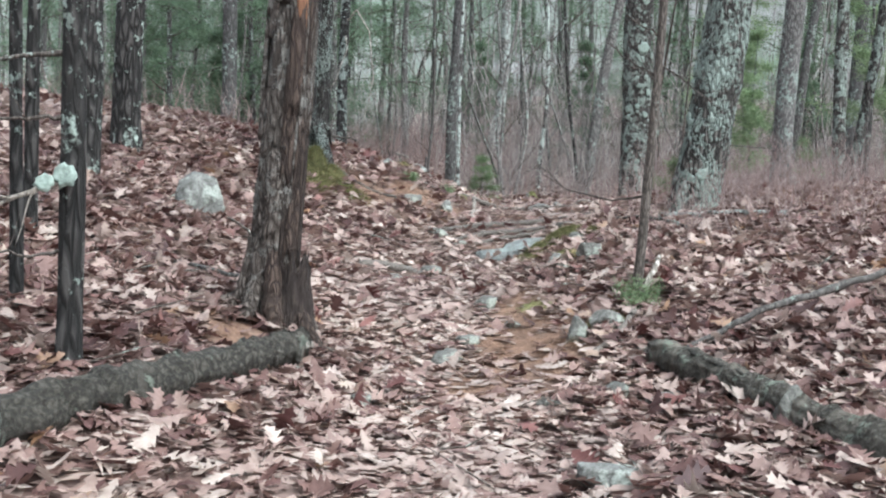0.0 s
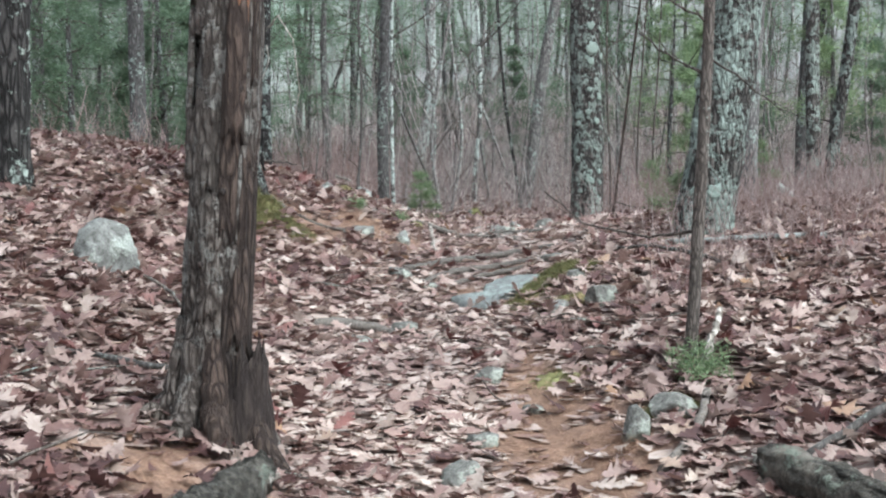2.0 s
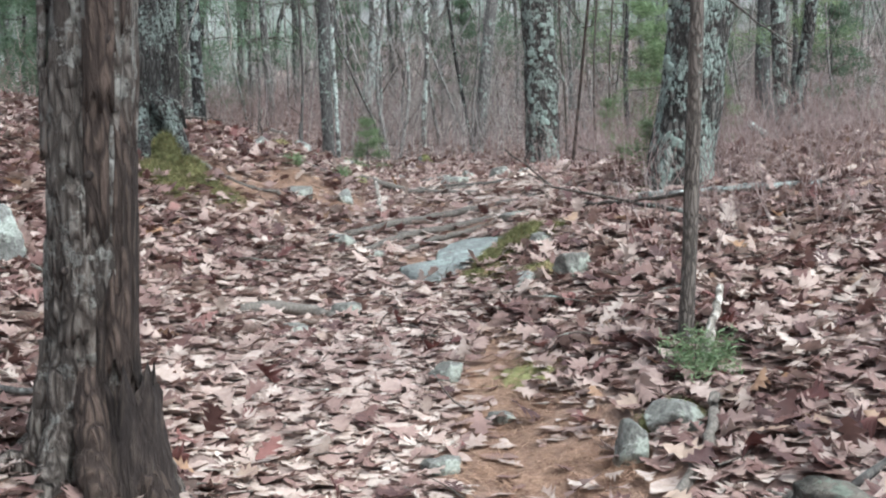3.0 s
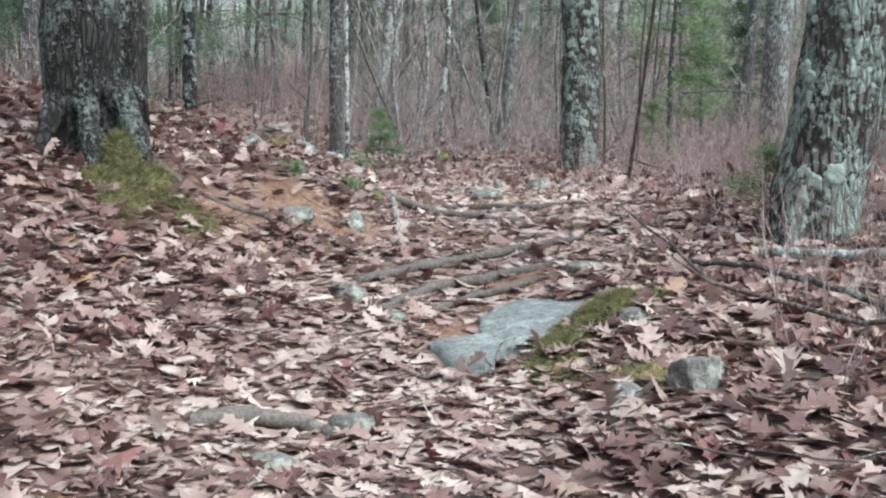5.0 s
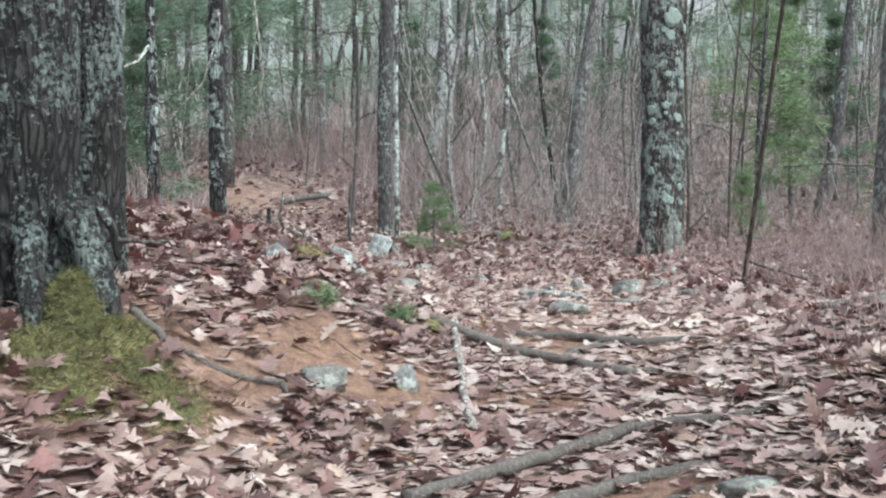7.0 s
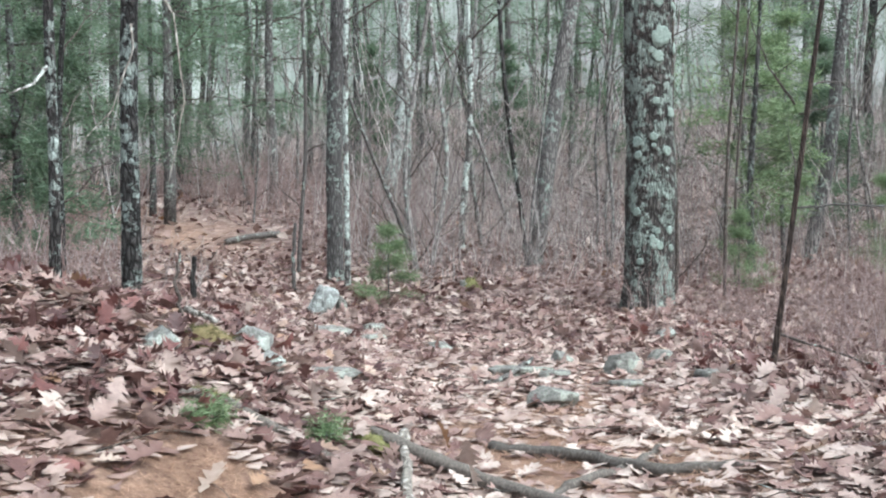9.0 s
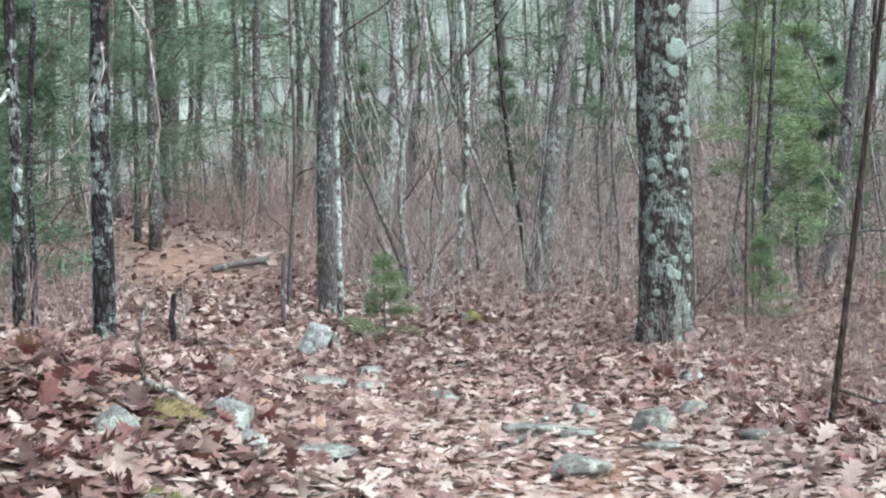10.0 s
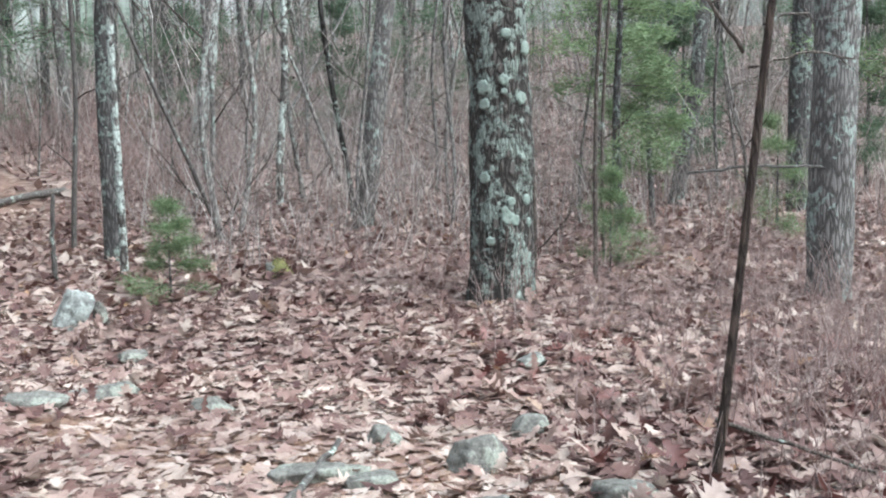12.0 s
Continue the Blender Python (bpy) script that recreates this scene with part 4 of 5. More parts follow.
stone(-1.66, 8.6, 0.175, 0.17, 0.2, 20, 1, "rounded grey boulder among leaves on the bank", STONE_PALE, 0.22, boxy=0.1, lift=0.05)
stone(-0.33, 5.6, 0.07, 0.06, 0.05, 0, 2, "small grey stone in the trail")
stone(0.66, 4.42, 0.15, 0.11, 0.075, -15, 3, "flat pale grey stone in the trail", STONE_PALE, 0.3, 0.45)
stone(1.34, 4.72, 0.07, 0.06, 0.12, 10, 4, "small upright grey stone beside the log", STONE, 0.2)
stone(1.47, 4.55, 0.06, 0.05, 0.07, 40, 5, "small grey stone beside the log", STONE, 0.25)
stone(0.82, 5.6, 0.05, 0.12, 0.06, 20, 6, "narrow grey stone edging the trail", STONE)
stone(1.0, 5.35, 0.12, 0.06, 0.04, 5, 7, "flat stone with some moss", STONE)
stone(0.52, 5.65, 0.06, 0.05, 0.035, 0, 8, "small grey stone in the trail")
stone(0.05, 6.5, 0.11, 0.1, 0.06, 30, 9, "dark grey stone in the trail", STONE, 0.22)
stone(0.18, 6.9, 0.09, 0.06, 0.04, 0, 10, "small grey stone in the trail")
stone(0.3, 7.9, 0.09, 0.08, 0.06, 0, 11, "grey stone in the trail", STONE, 0.22)
stone(-0.32, 8.9, 0.1, 0.06, 0.045, 15, 12, "dark stone in the trail", STONE)
stone(0.74, 6.62, 0.07, 0.08, 0.1, 0, 13, "grey stone with moss beside the needles", STONE, 0.25)
stone(0.93, 6.75, 0.12, 0.1, 0.08, 30, 14, "mossy stone beside the trail", STONE, 0.22)
stone(0.45, 7.35, 0.07, 0.06, 0.04, 0, 15, "small stone half buried in needles")
stone(-0.06, 9.2, 0.09, 0.07, 0.06, 0, 16, "smooth grey stone in the trail", STONE, 0.22)
stone(0.83, 9.02, 0.07, 0.06, 0.07, 0, 17, "small pale stone below the ledge", STONE_PALE, 0.25)
stone(1.08, 9.05, 0.11, 0.1, 0.1, 20, 18, "dark lichened stone beside the trail", STONE, 0.22)
stone(1.06, 9.8, 0.07, 0.06, 0.06, 0, 19, "dark stone against the ledge", STONE, 0.25)
stone(-0.02, 10.9, 0.1, 0.08, 0.08, 0, 20, "grey stone among roots", STONE, 0.25)
stone(0.15, 10.58, 0.08, 0.05, 0.035, 0, 21, "flat grey stone among roots")
stone(1.12, 10.95, 0.13, 0.08, 0.05, 10, 22, "grey stone beside the trail", STONE)
stone(0.04, 12.45, 0.075, 0.06, 0.09, 0, 23, "pale grey stone in the bank", STONE_PALE, 0.25)
stone(-0.3, 12.1, 0.13, 0.07, 0.06, 20, 24, "flat grey stone in the bank", STONE, 0.22)
stone(-0.64, 14.15, 0.09, 0.07, 0.09, 0, 25, "grey stone on the bank", STONE_PALE, 0.25)
stone(-0.28, 14.6, 0.12, 0.1, 0.13, 30, 26, "pale angular stone on the bank", STONE_PALE, 0.2)
stone(-0.2, 14.35, 0.1, 0.08, 0.06, 60, 27, "pale angular stone on the bank", STONE_PALE, 0.25)
stone(0.02, 14.62, 0.22, 0.09, 0.06, -10, 28, "long flat grey stone on the bank", STONE, 0.25, 0.5)
slab = stone(-0.0, 20.78, 0.115, 0.1, 0.19, 22, 29, "tilted pale lichened stone slab beside the trail", STONE_WHITE, 0.2, 0.8, 8, boxy=0.85)
slab.matrix_world = pose(0.0, 20.78, gz(0.0, 20.78) + 0.12, 6, 22, 12)
stone(0.17, 20.9, 0.06, 0.07, 0.15, 12, 49, "dark mossy stone leaning on a pale slab", STONE, 0.2)
stone(1.21, 15.4, 0.16, 0.13, 0.09, 15, 30, "grey angular stone in the trail", STONE, 0.22)
stone(1.22, 16.45, 0.2, 0.1, 0.06, 0, 31, "flat grey stone in the trail", STONE, 0.22, 0.55)
stone(1.55, 16.85, 0.12, 0.09, 0.07, 20, 32, "grey stone in the trail", STONE, 0.22)
stone(1.86, 16.38, 0.15, 0.12, 0.1, 0, 33, "grey stone with a little moss in the trail", STONE, 0.22)
stone(2.18, 16.8, 0.11, 0.09, 0.08, 30, 34, "grey stone in the trail", STONE, 0.22)
stone(2.2, 15.65, 0.17, 0.1, 0.07, -10, 35, "flat grey stone in the trail", STONE, 0.22, 0.55)
stone(1.4, 16.3, 0.13, 0.1, 0.05, 0, 36, "flat grey stone in the trail", STONE, 0.22, 0.55)
stone(1.75, 15.85, 0.14, 0.09, 0.05, 0, 37, "flat grey stone in the trail", STONE, 0.35, 0.5)
stone(0.86, 17.85, 0.12, 0.09, 0.06, 0, 38, "grey stone at the edge of the trail", STONE, 0.22)
stone(0.34, 18.3, 0.22, 0.14, 0.08, 20, 39, "flat grey stone at the edge of the trail", STONE, 0.22, 0.55)
stone(0.06, 17.5, 0.17, 0.1, 0.07, 0, 40, "flat grey stone at the edge of the trail", STONE, 0.22)
stone(0.42, 19.5, 0.13, 0.1, 0.06, 0, 41, "grey stone at the edge of the trail", STONE, 0.22)
stone(2.62, 18.25, 0.09, 0.08, 0.07, 0, 42, "round pale stone among leaves", STONE_PALE, 0.2)
stone(1.55, 22.6, 0.1, 0.08, 0.09, 0, 43, "small mossy hummock of stone", STONE, 0.25)
stone(-3.1, 7.6, 0.14, 0.1, 0.1, 0, 44, "grey stone on the bank", STONE, 0.22)

# the ledge in the trail
def make_ledge():
    """A flat outcrop that tilts up away from the trail: planed top, rounded rim, rough sides."""
    out = [Vector(p) for p in ((0.28, 10.2), (0.41, 10.21), (0.51, 10.2), (0.53, 10.48), (0.64, 10.64), (0.79, 10.69), (0.92, 10.5), (1.12, 10.25), (0.91, 10.14), (0.76, 9.98), (0.63, 9.9), (0.54, 9.89), (0.49, 9.79), (0.36, 9.82))]
    rim = []
    for p, q in zip(out, out[1:] + out[:1]):
        for k in range(5):
            m = p.lerp(q, k / 5)
            rim.append(m + Vector((0.025 * noise.noise(Vector((m.x * 8, m.y * 8, 0))), 0.03 * noise.noise(Vector((m.x * 8, m.y * 8, 5))))))
    mid = sum(rim, Vector((0, 0))) / len(rim)
    n = len(rim)

    def top(p):
        return 0.9 + 0.2 * (p.x - 0.32) + 0.05 * (p.y - 10.1) + 0.02 * noise.noise(Vector((p.x * 5, p.y * 5, 2))) + 0.009 * noise.noise(Vector((p.x * 17, p.y * 17, 2)))
    verts, faces = [], []
    rings = ((1.12, -0.22), (1.06, -0.06), (1.015, -0.022), (0.97, 0.0), (0.8, 0.0), (0.6, 0.0), (0.4, 0.0), (0.2, 0.0))
    for s, dz in rings:
        for p in rim:
            q = mid + (p - mid) * s
            verts.append((q.x, q.y, top(q) + dz))
    for i in range(len(rings) - 1):
        for k in range(n):
            faces.append((i * n + k, i * n + (k + 1) % n, (i + 1) * n + (k + 1) % n, (i + 1) * n + k))
    faces.append(tuple((len(rings) - 1) * n + k for k in range(n)))
    tagged(new("ledge", mesh_from("ledge", verts, faces, LEDGE)), "flat grey ledge of bedrock tilting beside the trail", "rock")
    for cx, cy, r in ((0.42, 10.02, 0.15), (0.64, 10.15, 0.2), (0.7, 10.42, 0.2), (0.85, 10.3, 0.2), (1.02, 10.25, 0.1), (0.9, 10.0, 0.12)):
        CLEAR.append((cx, cy, r))


make_ledge()


# ---- moss ----
def moss_patch(x, y, rx, ry, n, seed, label, height=0.03, bulge=0.04, lift=0.0, turn=0.0):
    """A low cushion bristling with short blades."""
    rng = np.random.default_rng(seed)
    c, s = math.cos(radians(turn)), math.sin(radians(turn))

    def place(u, v):
        px, py = u * rx, v * ry
        return x + px * c - py * s, y + px * s + py * c

    def top(u, v):
        X, Y = place(u, v)
        return ground_z(X, Y) + lift + bulge * np.clip(1 - u * u - v * v, 0, 1) + 0.012 * np.sin(9 * u + seed) * np.cos(8 * v)
    k = 15
    verts, faces = [], []
    for i in range(k):
        for j in range(24):
            rr, a = i / (k - 1), 2 * math.pi * j / 24
            w = 1 + 0.24 * math.sin(3 * a + seed) + 0.16 * math.sin(7 * a + seed) + 0.1 * math.sin(11 * a)
            u, v = rr * w * math.cos(a), rr * w * math.sin(a)
            X, Y = place(u, v)
            verts.append((float(X), float(Y), float(top(u, v)) - 0.03 * (i == k - 1)))
    for i in range(k - 1):
        for j in range(24):
            j2 = (j + 1) % 24
            faces.append((i * 24 + j, (i + 1) * 24 + j, (i + 1) * 24 + j2, i * 24 + j2))
    cushion = tagged(new("moss_patch", mesh_from("moss_patch", verts, faces, MOSS)), label, "moss")
    n = int(n * 4)
    a, r = rng.uniform(0, 6.283, n), rng.random(n) ** 0.6 * 1.4
    u, v = r * np.cos(a), r * np.sin(a)
    X, Y = place(u, v)
    o = np.stack([X, Y, top(u, v) - 0.004], 1)
    V, F = needle_spray(rng, o, 1, height, 0.006, 0.045)
    blades = child("moss_fuzz", mesh_fast("moss_fuzz", V, F, MOSS), cushion)
    tagged(blades, kind="stuff")
    CLEAR.append((x, y, 0.4 * min(rx, ry)))


moss_patch(-1.19, 11.74, 0.15, 0.17, 2400, 1, "green moss climbing the foot of the oak", 0.05, 0.24, -0.03)
moss_patch(-1.04, 11.72, 0.13, 0.2, 2200, 2, "olive-green moss over an oak root", 0.05, 0.12, -0.02, -20)
moss_patch(-1.24, 11.44, 0.15, 0.18, 2400, 14, "green moss cushion below the oak", 0.05, 0.05, 0.0, 20)
moss_patch(-1.09, 11.24, 0.1, 0.16, 1300, 15, "thin green moss below the oak", 0.04, 0.02)
moss_patch(-0.92, 11.6, 0.1, 0.2, 1500, 16, "olive-green moss spreading from the oak root", 0.04, 0.03, 0.0, 15)
moss_patch(-0.77, 11.4, 0.09, 0.24, 1300, 3, "thin green moss running down the bank", 0.03, 0.015)
moss_patch(0.98, 9.96, 0.2, 0.09, 2600, 4, "yellow-green moss along the rim of the ledge", 0.035, 0.06, 0.03, 22)
moss_patch(0.8, 9.8, 0.16, 0.1, 2200, 5, "yellow-green moss below the ledge", 0.035, 0.05, 0.01, 30)
moss_patch(0.74, 9.58, 0.1, 0.13, 1300, 17, "thin green moss running down from the ledge", 0.03, 0.02)
moss_patch(0.88, 9.26, 0.1, 0.08, 900, 18, "green moss above a pale stone", 0.03, 0.04)
moss_patch(0.95, 9.2, 0.13, 0.1, 900, 6, "dark green moss between stones", 0.03, 0.05)
moss_patch(0.26, 13.75, 0.1, 0.08, 600, 7, "moss on a root", 0.025, 0.05)
moss_patch(-0.45, 14.45, 0.14, 0.12, 900, 8, "dull green moss among stones on the bank", 0.03, 0.08)
moss_patch(-0.35, 13.5, 0.14, 0.1, 700, 9, "green moss in the leaves", 0.03, 0.03)
moss_patch(1.6, 22.6, 0.11, 0.1, 500, 10, "dark green mossy hummock", 0.04, 0.13)
moss_patch(0.92, 6.8, 0.12, 0.1, 800, 11, "moss on a trailside stone", 0.025, 0.06)
moss_patch(0.6, 7.75, 0.14, 0.16, 700, 12, "thin moss in the pine needles", 0.02, 0.015)
moss_patch(1.98, 10.75, 0.2, 0.12, 500, 13, "moss beside the oak", 0.03, 0.05)


# ---- logs, sticks and roots ----
def ground_line(points, lift):
    return [Vector((x, y, gz(x, y) + h + lift)) for x, y, h in points]


def lying(name, points, r0, r1, mat, label, category, seed, seg=8, per=8, wob=0.004, rough=0.18, lift=None, clear=True, group=""):
    """A stick, root or log lying along ground points (x, y, height above the ground)."""
    rnd = random.Random(seed)
    sp = dense(ground_line(points, (r0 * 0.3 if lift is None else lift)), per, rnd, wob)
    n = len(sp)
    rad = [(r0 + (r1 - r0) * i / (n - 1)) * (1 + 0.03 * rnd.gauss(0, 1)) for i in range(n)]
    ob = tagged(new(name, mesh_from(name, *tube(sp, rad, seg, rough, seed, 12), mat)), label, category, group)
    if clear:
        for p, r in list(zip(sp, rad))[::2]:
            CLEAR.append((p.x, p.y, r * 1.3))
    return ob


def log(points, r0, r1, label, seed):
    """A fallen trunk: rough bark body, pale broken wood at the end, loose bark strips."""
    rnd = random.Random(seed)
    e = tagged(new("fallen_log"), label, "log")
    pts = ground_line(points, r0 * 0.75)
    e.location = pts[0]
    sp = [p - pts[0] for p in dense(pts, 14, rnd, 0.004)]
    n = len(sp)
    rad = [r0 + (r1 - r0) * i / (n - 1) for i in range(n)]
    v, f = tube(sp, rad, 34, 0.42, seed, 7, 0, 0.034)
    child("trunk", mesh_from("trunk", v, f, DEAD_WOOD), e)
    d = (sp[0] - sp[2]).normalized()
    for k in range(7):
        a = rnd.uniform(0, 6.28)
        o = Vector((math.cos(a) * 0.5 * r0, 0, math.sin(a) * 0.6 * r0))
        tp, tr = limb(sp[0] + o - d * 0.05, d, rnd.uniform(0.06, 0.16), r0 * rnd.uniform(0.2, 0.4), rnd, 4, 0.03, 0.08)
        child("splinter", mesh_from("splinter", *tube(tp, tr, 5), DEAD_PALE), e, "pale splintered wood")
    for k in range(9):
        i = rnd.randrange(3, n - 8)
        o = Vector((rnd.uniform(-0.5, 0.5) * r0, 0, r0 * rnd.uniform(0.75, 0.95)))
        strip = [sp[j] + o + Vector((0, 0, 0.004 * math.sin(j))) for j in range(i, i + 6)]
        child("bark_strip", mesh_from("bark_strip", *tube(strip, [r0 * 0.1, r0 * 0.2, r0 * 0.22, r0 * 0.2, r0 * 0.16, r0 * 0.05], 6, 0.4, k), DEAD_WOOD), e)
    for p, r in zip(sp, rad):
        CLEAR.append((p.x + pts[0].x, p.y + pts[0].y, r * 0.8))
    return e


log(((-0.66, 6.08, 0.0), (-0.93, 5.05, -0.01), (-1.25, 3.98, -0.01), (-1.55, 3.0, -0.02)), 0.072, 0.1, "mossy grey fallen log with ragged bark beside the trail", 61)
log(((1.05, 6.0, 0.02), (1.27, 5.2, -0.01), (1.52, 4.22, -0.01), (1.83, 3.0, -0.01)), 0.065, 0.085, "grey-green fallen log with a broken end", 62)
lying("fallen_branch", ((1.2, 6.05, 0.02), (1.6, 6.1, 0.12), (2.2, 6.2, 0.2), (2.9, 6.25, 0.1)), 0.014, 0.022, BARK_GREY, "bare grey fallen branch across the log", "branch", 63)
lying("stick", ((0.75, 6.25, 0.0), (0.95, 6.5, 0.02), (1.06, 6.78, 0.06)), 0.02, 0.016, ROOT_BARK, "brown broken stick on the slope", "stick", 64)
lying("split_stub", ((1.16, 7.2, 0.0), (1.22, 7.3, 0.1), (1.3, 7.42, 0.2)), 0.022, 0.012, DEAD_PALE, "pale split stub of a broken stem", "stub", 65)
lying("stick", ((0.29, 11.9, 0.01), (0.31, 12.6, 0.015), (0.34, 13.4, 0.03), (0.36, 13.9, 0.05)), 0.017, 0.021, DEAD_PALE, "pale weathered stick lying along the trail", "stick", 66)
lying("root", ((0.0, 11.2, 0.0), (0.49, 11.5, 0.02), (0.93, 11.9, 0.02), (1.3, 11.75, 0.0), (1.8, 11.7, -0.02)), 0.028, 0.022, ROOT_BARK, "grey tree root crossing the trail", "root", 67, group="roots in the trail")
lying("root", ((0.22, 13.8, 0.02), (0.63, 13.5, 0.015), (1.02, 12.85, 0.01), (1.25, 12.7, -0.02)), 0.03, 0.025, ROOT_BARK, "brown tree root crossing the trail", "root", 68, group="roots in the trail")
lying("root", ((0.06, 10.62, 0.0), (0.36, 11.05, 0.02), (0.81, 11.33, 0.01), (1.1, 11.3, -0.02)), 0.024, 0.03, ROOT_BARK, "grey tree root crossing the trail", "root", 69, group="roots in the trail")
lying("root", ((0.33, 10.68, 0.0), (0.55, 10.9, 0.02), (0.8, 11.02, 0.015), (1.0, 11.1, -0.01)), 0.018, 0.02, ROOT_BARK, "thin root beside the ledge", "root", 70, group="roots in the trail")
lying("root", ((-0.6, 9.1, -0.01), (-0.42, 9.25, 0.02), (-0.22, 9.25, 0.01), (-0.12, 9.2, -0.02)), 0.035, 0.03, ROOT_BARK, "smooth root breaking through the leaves", "root", 71, group="roots in the trail")
lying("root", ((0.75, 14.2, 0.0), (1.0, 13.9, 0.02), (1.3, 13.4, 0.01), (1.6, 13.3, -0.02)), 0.03, 0.025, ROOT_BARK, "tree root crossing the trail", "root", 72, group="roots in the trail")
lying("root", ((0.8, 13.2, -0.01), (0.95, 13.35, 0.02), (1.2, 13.6, 0.0), (1.5, 14.1, -0.02)), 0.02, 0.02, ROOT_BARK, "thin tree root in the trail", "root", 73, group="roots in the trail")
lying("root", ((-1.05, 12.05, 0.03), (-0.85, 11.9, 0.0), (-0.62, 11.85, -0.005), (-0.45, 11.9, 0.015), (-0.41, 11.84, 0.0)), 0.02, 0.01, ROOT_BARK, "oak root running down the bank", "root", 74, group="roots in the trail")
lying("root", ((-0.75, 13.4, 0.0), (-0.3, 13.45, 0.02), (0.1, 13.35, 0.0)), 0.025, 0.02, ROOT_BARK, "grey root on the bank", "root", 75, group="roots in the trail")
lying("stick", ((0.95, 15.9, 0.01), (1.12, 16.2, 0.03), (1.35, 16.8, 0.05)), 0.018, 0.012, BARK_GREY, "grey forked stick among trail stones", "stick", 76)
lying("stick", ((-0.55, 14.3, 0.15), (-0.4, 14.15, 0.16)), 0.014, 0.01, DEAD_PALE, "short pale stick on moss", "stick", 77, clear=False)
lying("fallen_branch", ((2.35, 13.8, 0.04), (2.8, 13.95, 0.05), (3.27, 14.1, 0.06), (4.0, 14.2, 0.05)), 0.022, 0.03, BARK_GREY, "grey fallen branch propped over shrubs", "branch", 78, clear=False)
lying("fallen_branch", ((1.8, 10.55, 0.02), (2.0, 10.3, 0.04), (2.25, 10.0, 0.05), (2.7, 9.8, 0.03)), 0.022, 0.026, BARK_BIRCH, "pale lichened fallen branch", "branch", 79)
lying("fallen_branch", ((1.45, 10.5, 0.03), (1.6, 10.0, 0.1), (1.75, 9.4, 0.08), (1.95, 8.9, 0.0)), 0.012, 0.014, BARK_TWIG, "thin dark fallen branch", "branch", 80, clear=False)
lying("fallen_branch", ((4.25, 15.3, 0.35), (4.4, 15.1, 0.15), (4.5, 15.0, 0.0)), 0.035, 0.045, BARK_BIRCH, "pale broken branch standing in shrubs", "branch", 81, clear=False)
lying("fallen_branch", ((-1.7, 30.4, 0.05), (-1.3, 30.7, 0.08), (-0.8, 31.0, 0.06)), 0.05, 0.06, BARK_GREY, "grey fallen branch beside the far trail", "branch", 82, clear=False)
lying("fallen_branch", ((4.05, 19.4, 0.98), (4.5, 19.4, 0.99), (4.95, 19.5, 0.97), (5.2, 19.7, 0.96)), 0.008, 0.01, BARK_GREY, "pale broken stem caught against a pine", "branch", 83, clear=False)
lying("fallen_branch", ((-1.9, 6.6, 0.02), (-1.4, 6.9, 0.05), (-1.05, 7.0, 0.06)), 0.01, 0.014, BARK_GREY, "thin grey fallen branch on the bank", "branch", 84, clear=False)
lying("fallen_branch", ((-1.5, 8.6, 0.05), (-1.3, 8.3, 0.08), (-1.1, 7.9, 0.03)), 0.01, 0.008, BARK_TWIG, "thin twig against the boulder", "branch", 85, clear=False)


def twig_litter(n, seed):
    """Small fallen twigs all over the floor."""
    rnd = random.Random(seed)
    parts = []
    for _ in range(n):
        x, y = rnd.uniform(-2.6, 3.2), rnd.uniform(4, 17)
        a = rnd.uniform(0, 6.28)
        pts, rad = limb((x, y, gz(x, y) + 0.03), (math.cos(a), math.sin(a), 0.1), rnd.uniform(0.12, 0.45), rnd.uniform(0.003, 0.006), rnd, 5, 0.03, 0.15)
        parts.append(tube(pts, rad, 4, close=False))
    tagged(new("twig_litter", mesh_from("twig_litter", *merge(parts), BARK_TWIG)), "small bare twigs strewn over the leaves", "twigs", kind="stuff")


twig_litter(220, 9)


def green_tuft(x, y, r, n, length, seed, label, lift=0.05):
    rng = np.random.default_rng(seed)
    e = tagged(new("juniper_tuft"), label, "shrub")
    e.location = (x, y, gz(x, y))
    rnd = random.Random(seed)
    pts, stems = [], []
    for k in range(12):
        a = rnd.uniform(0, 6.28)
        pp, rr = limb((0, 0, 0), (math.cos(a), math.sin(a), rnd.uniform(0.3, 1.0)), r * rnd.uniform(0.7, 1.2), 0.004, rnd, 5, 0.02, 0.12)
        stems.append(tube(pp, rr, 4))
        pts += [tuple(p) for p in pp[1:]]
    child("stems", mesh_from("stems", *merge(stems), BARK_TWIG), e)
    V, F = needle_spray(rng, pts, n, length, 0.02, 0.07)
    tagged(child("needles", mesh_fast("needles", V, F, FRESH_NEEDLE), e), kind="stuff")


green_tuft(1.12, 7.12, 0.15, 22, 0.05, 3, "low green juniper tuft at the foot of the sapling")
green_tuft(0.02, 13.6, 0.1, 20, 0.04, 4, "small green seedling on the bank")
green_tuft(-0.35, 13.2, 0.1, 20, 0.04, 5, "small green plants in the leaves")


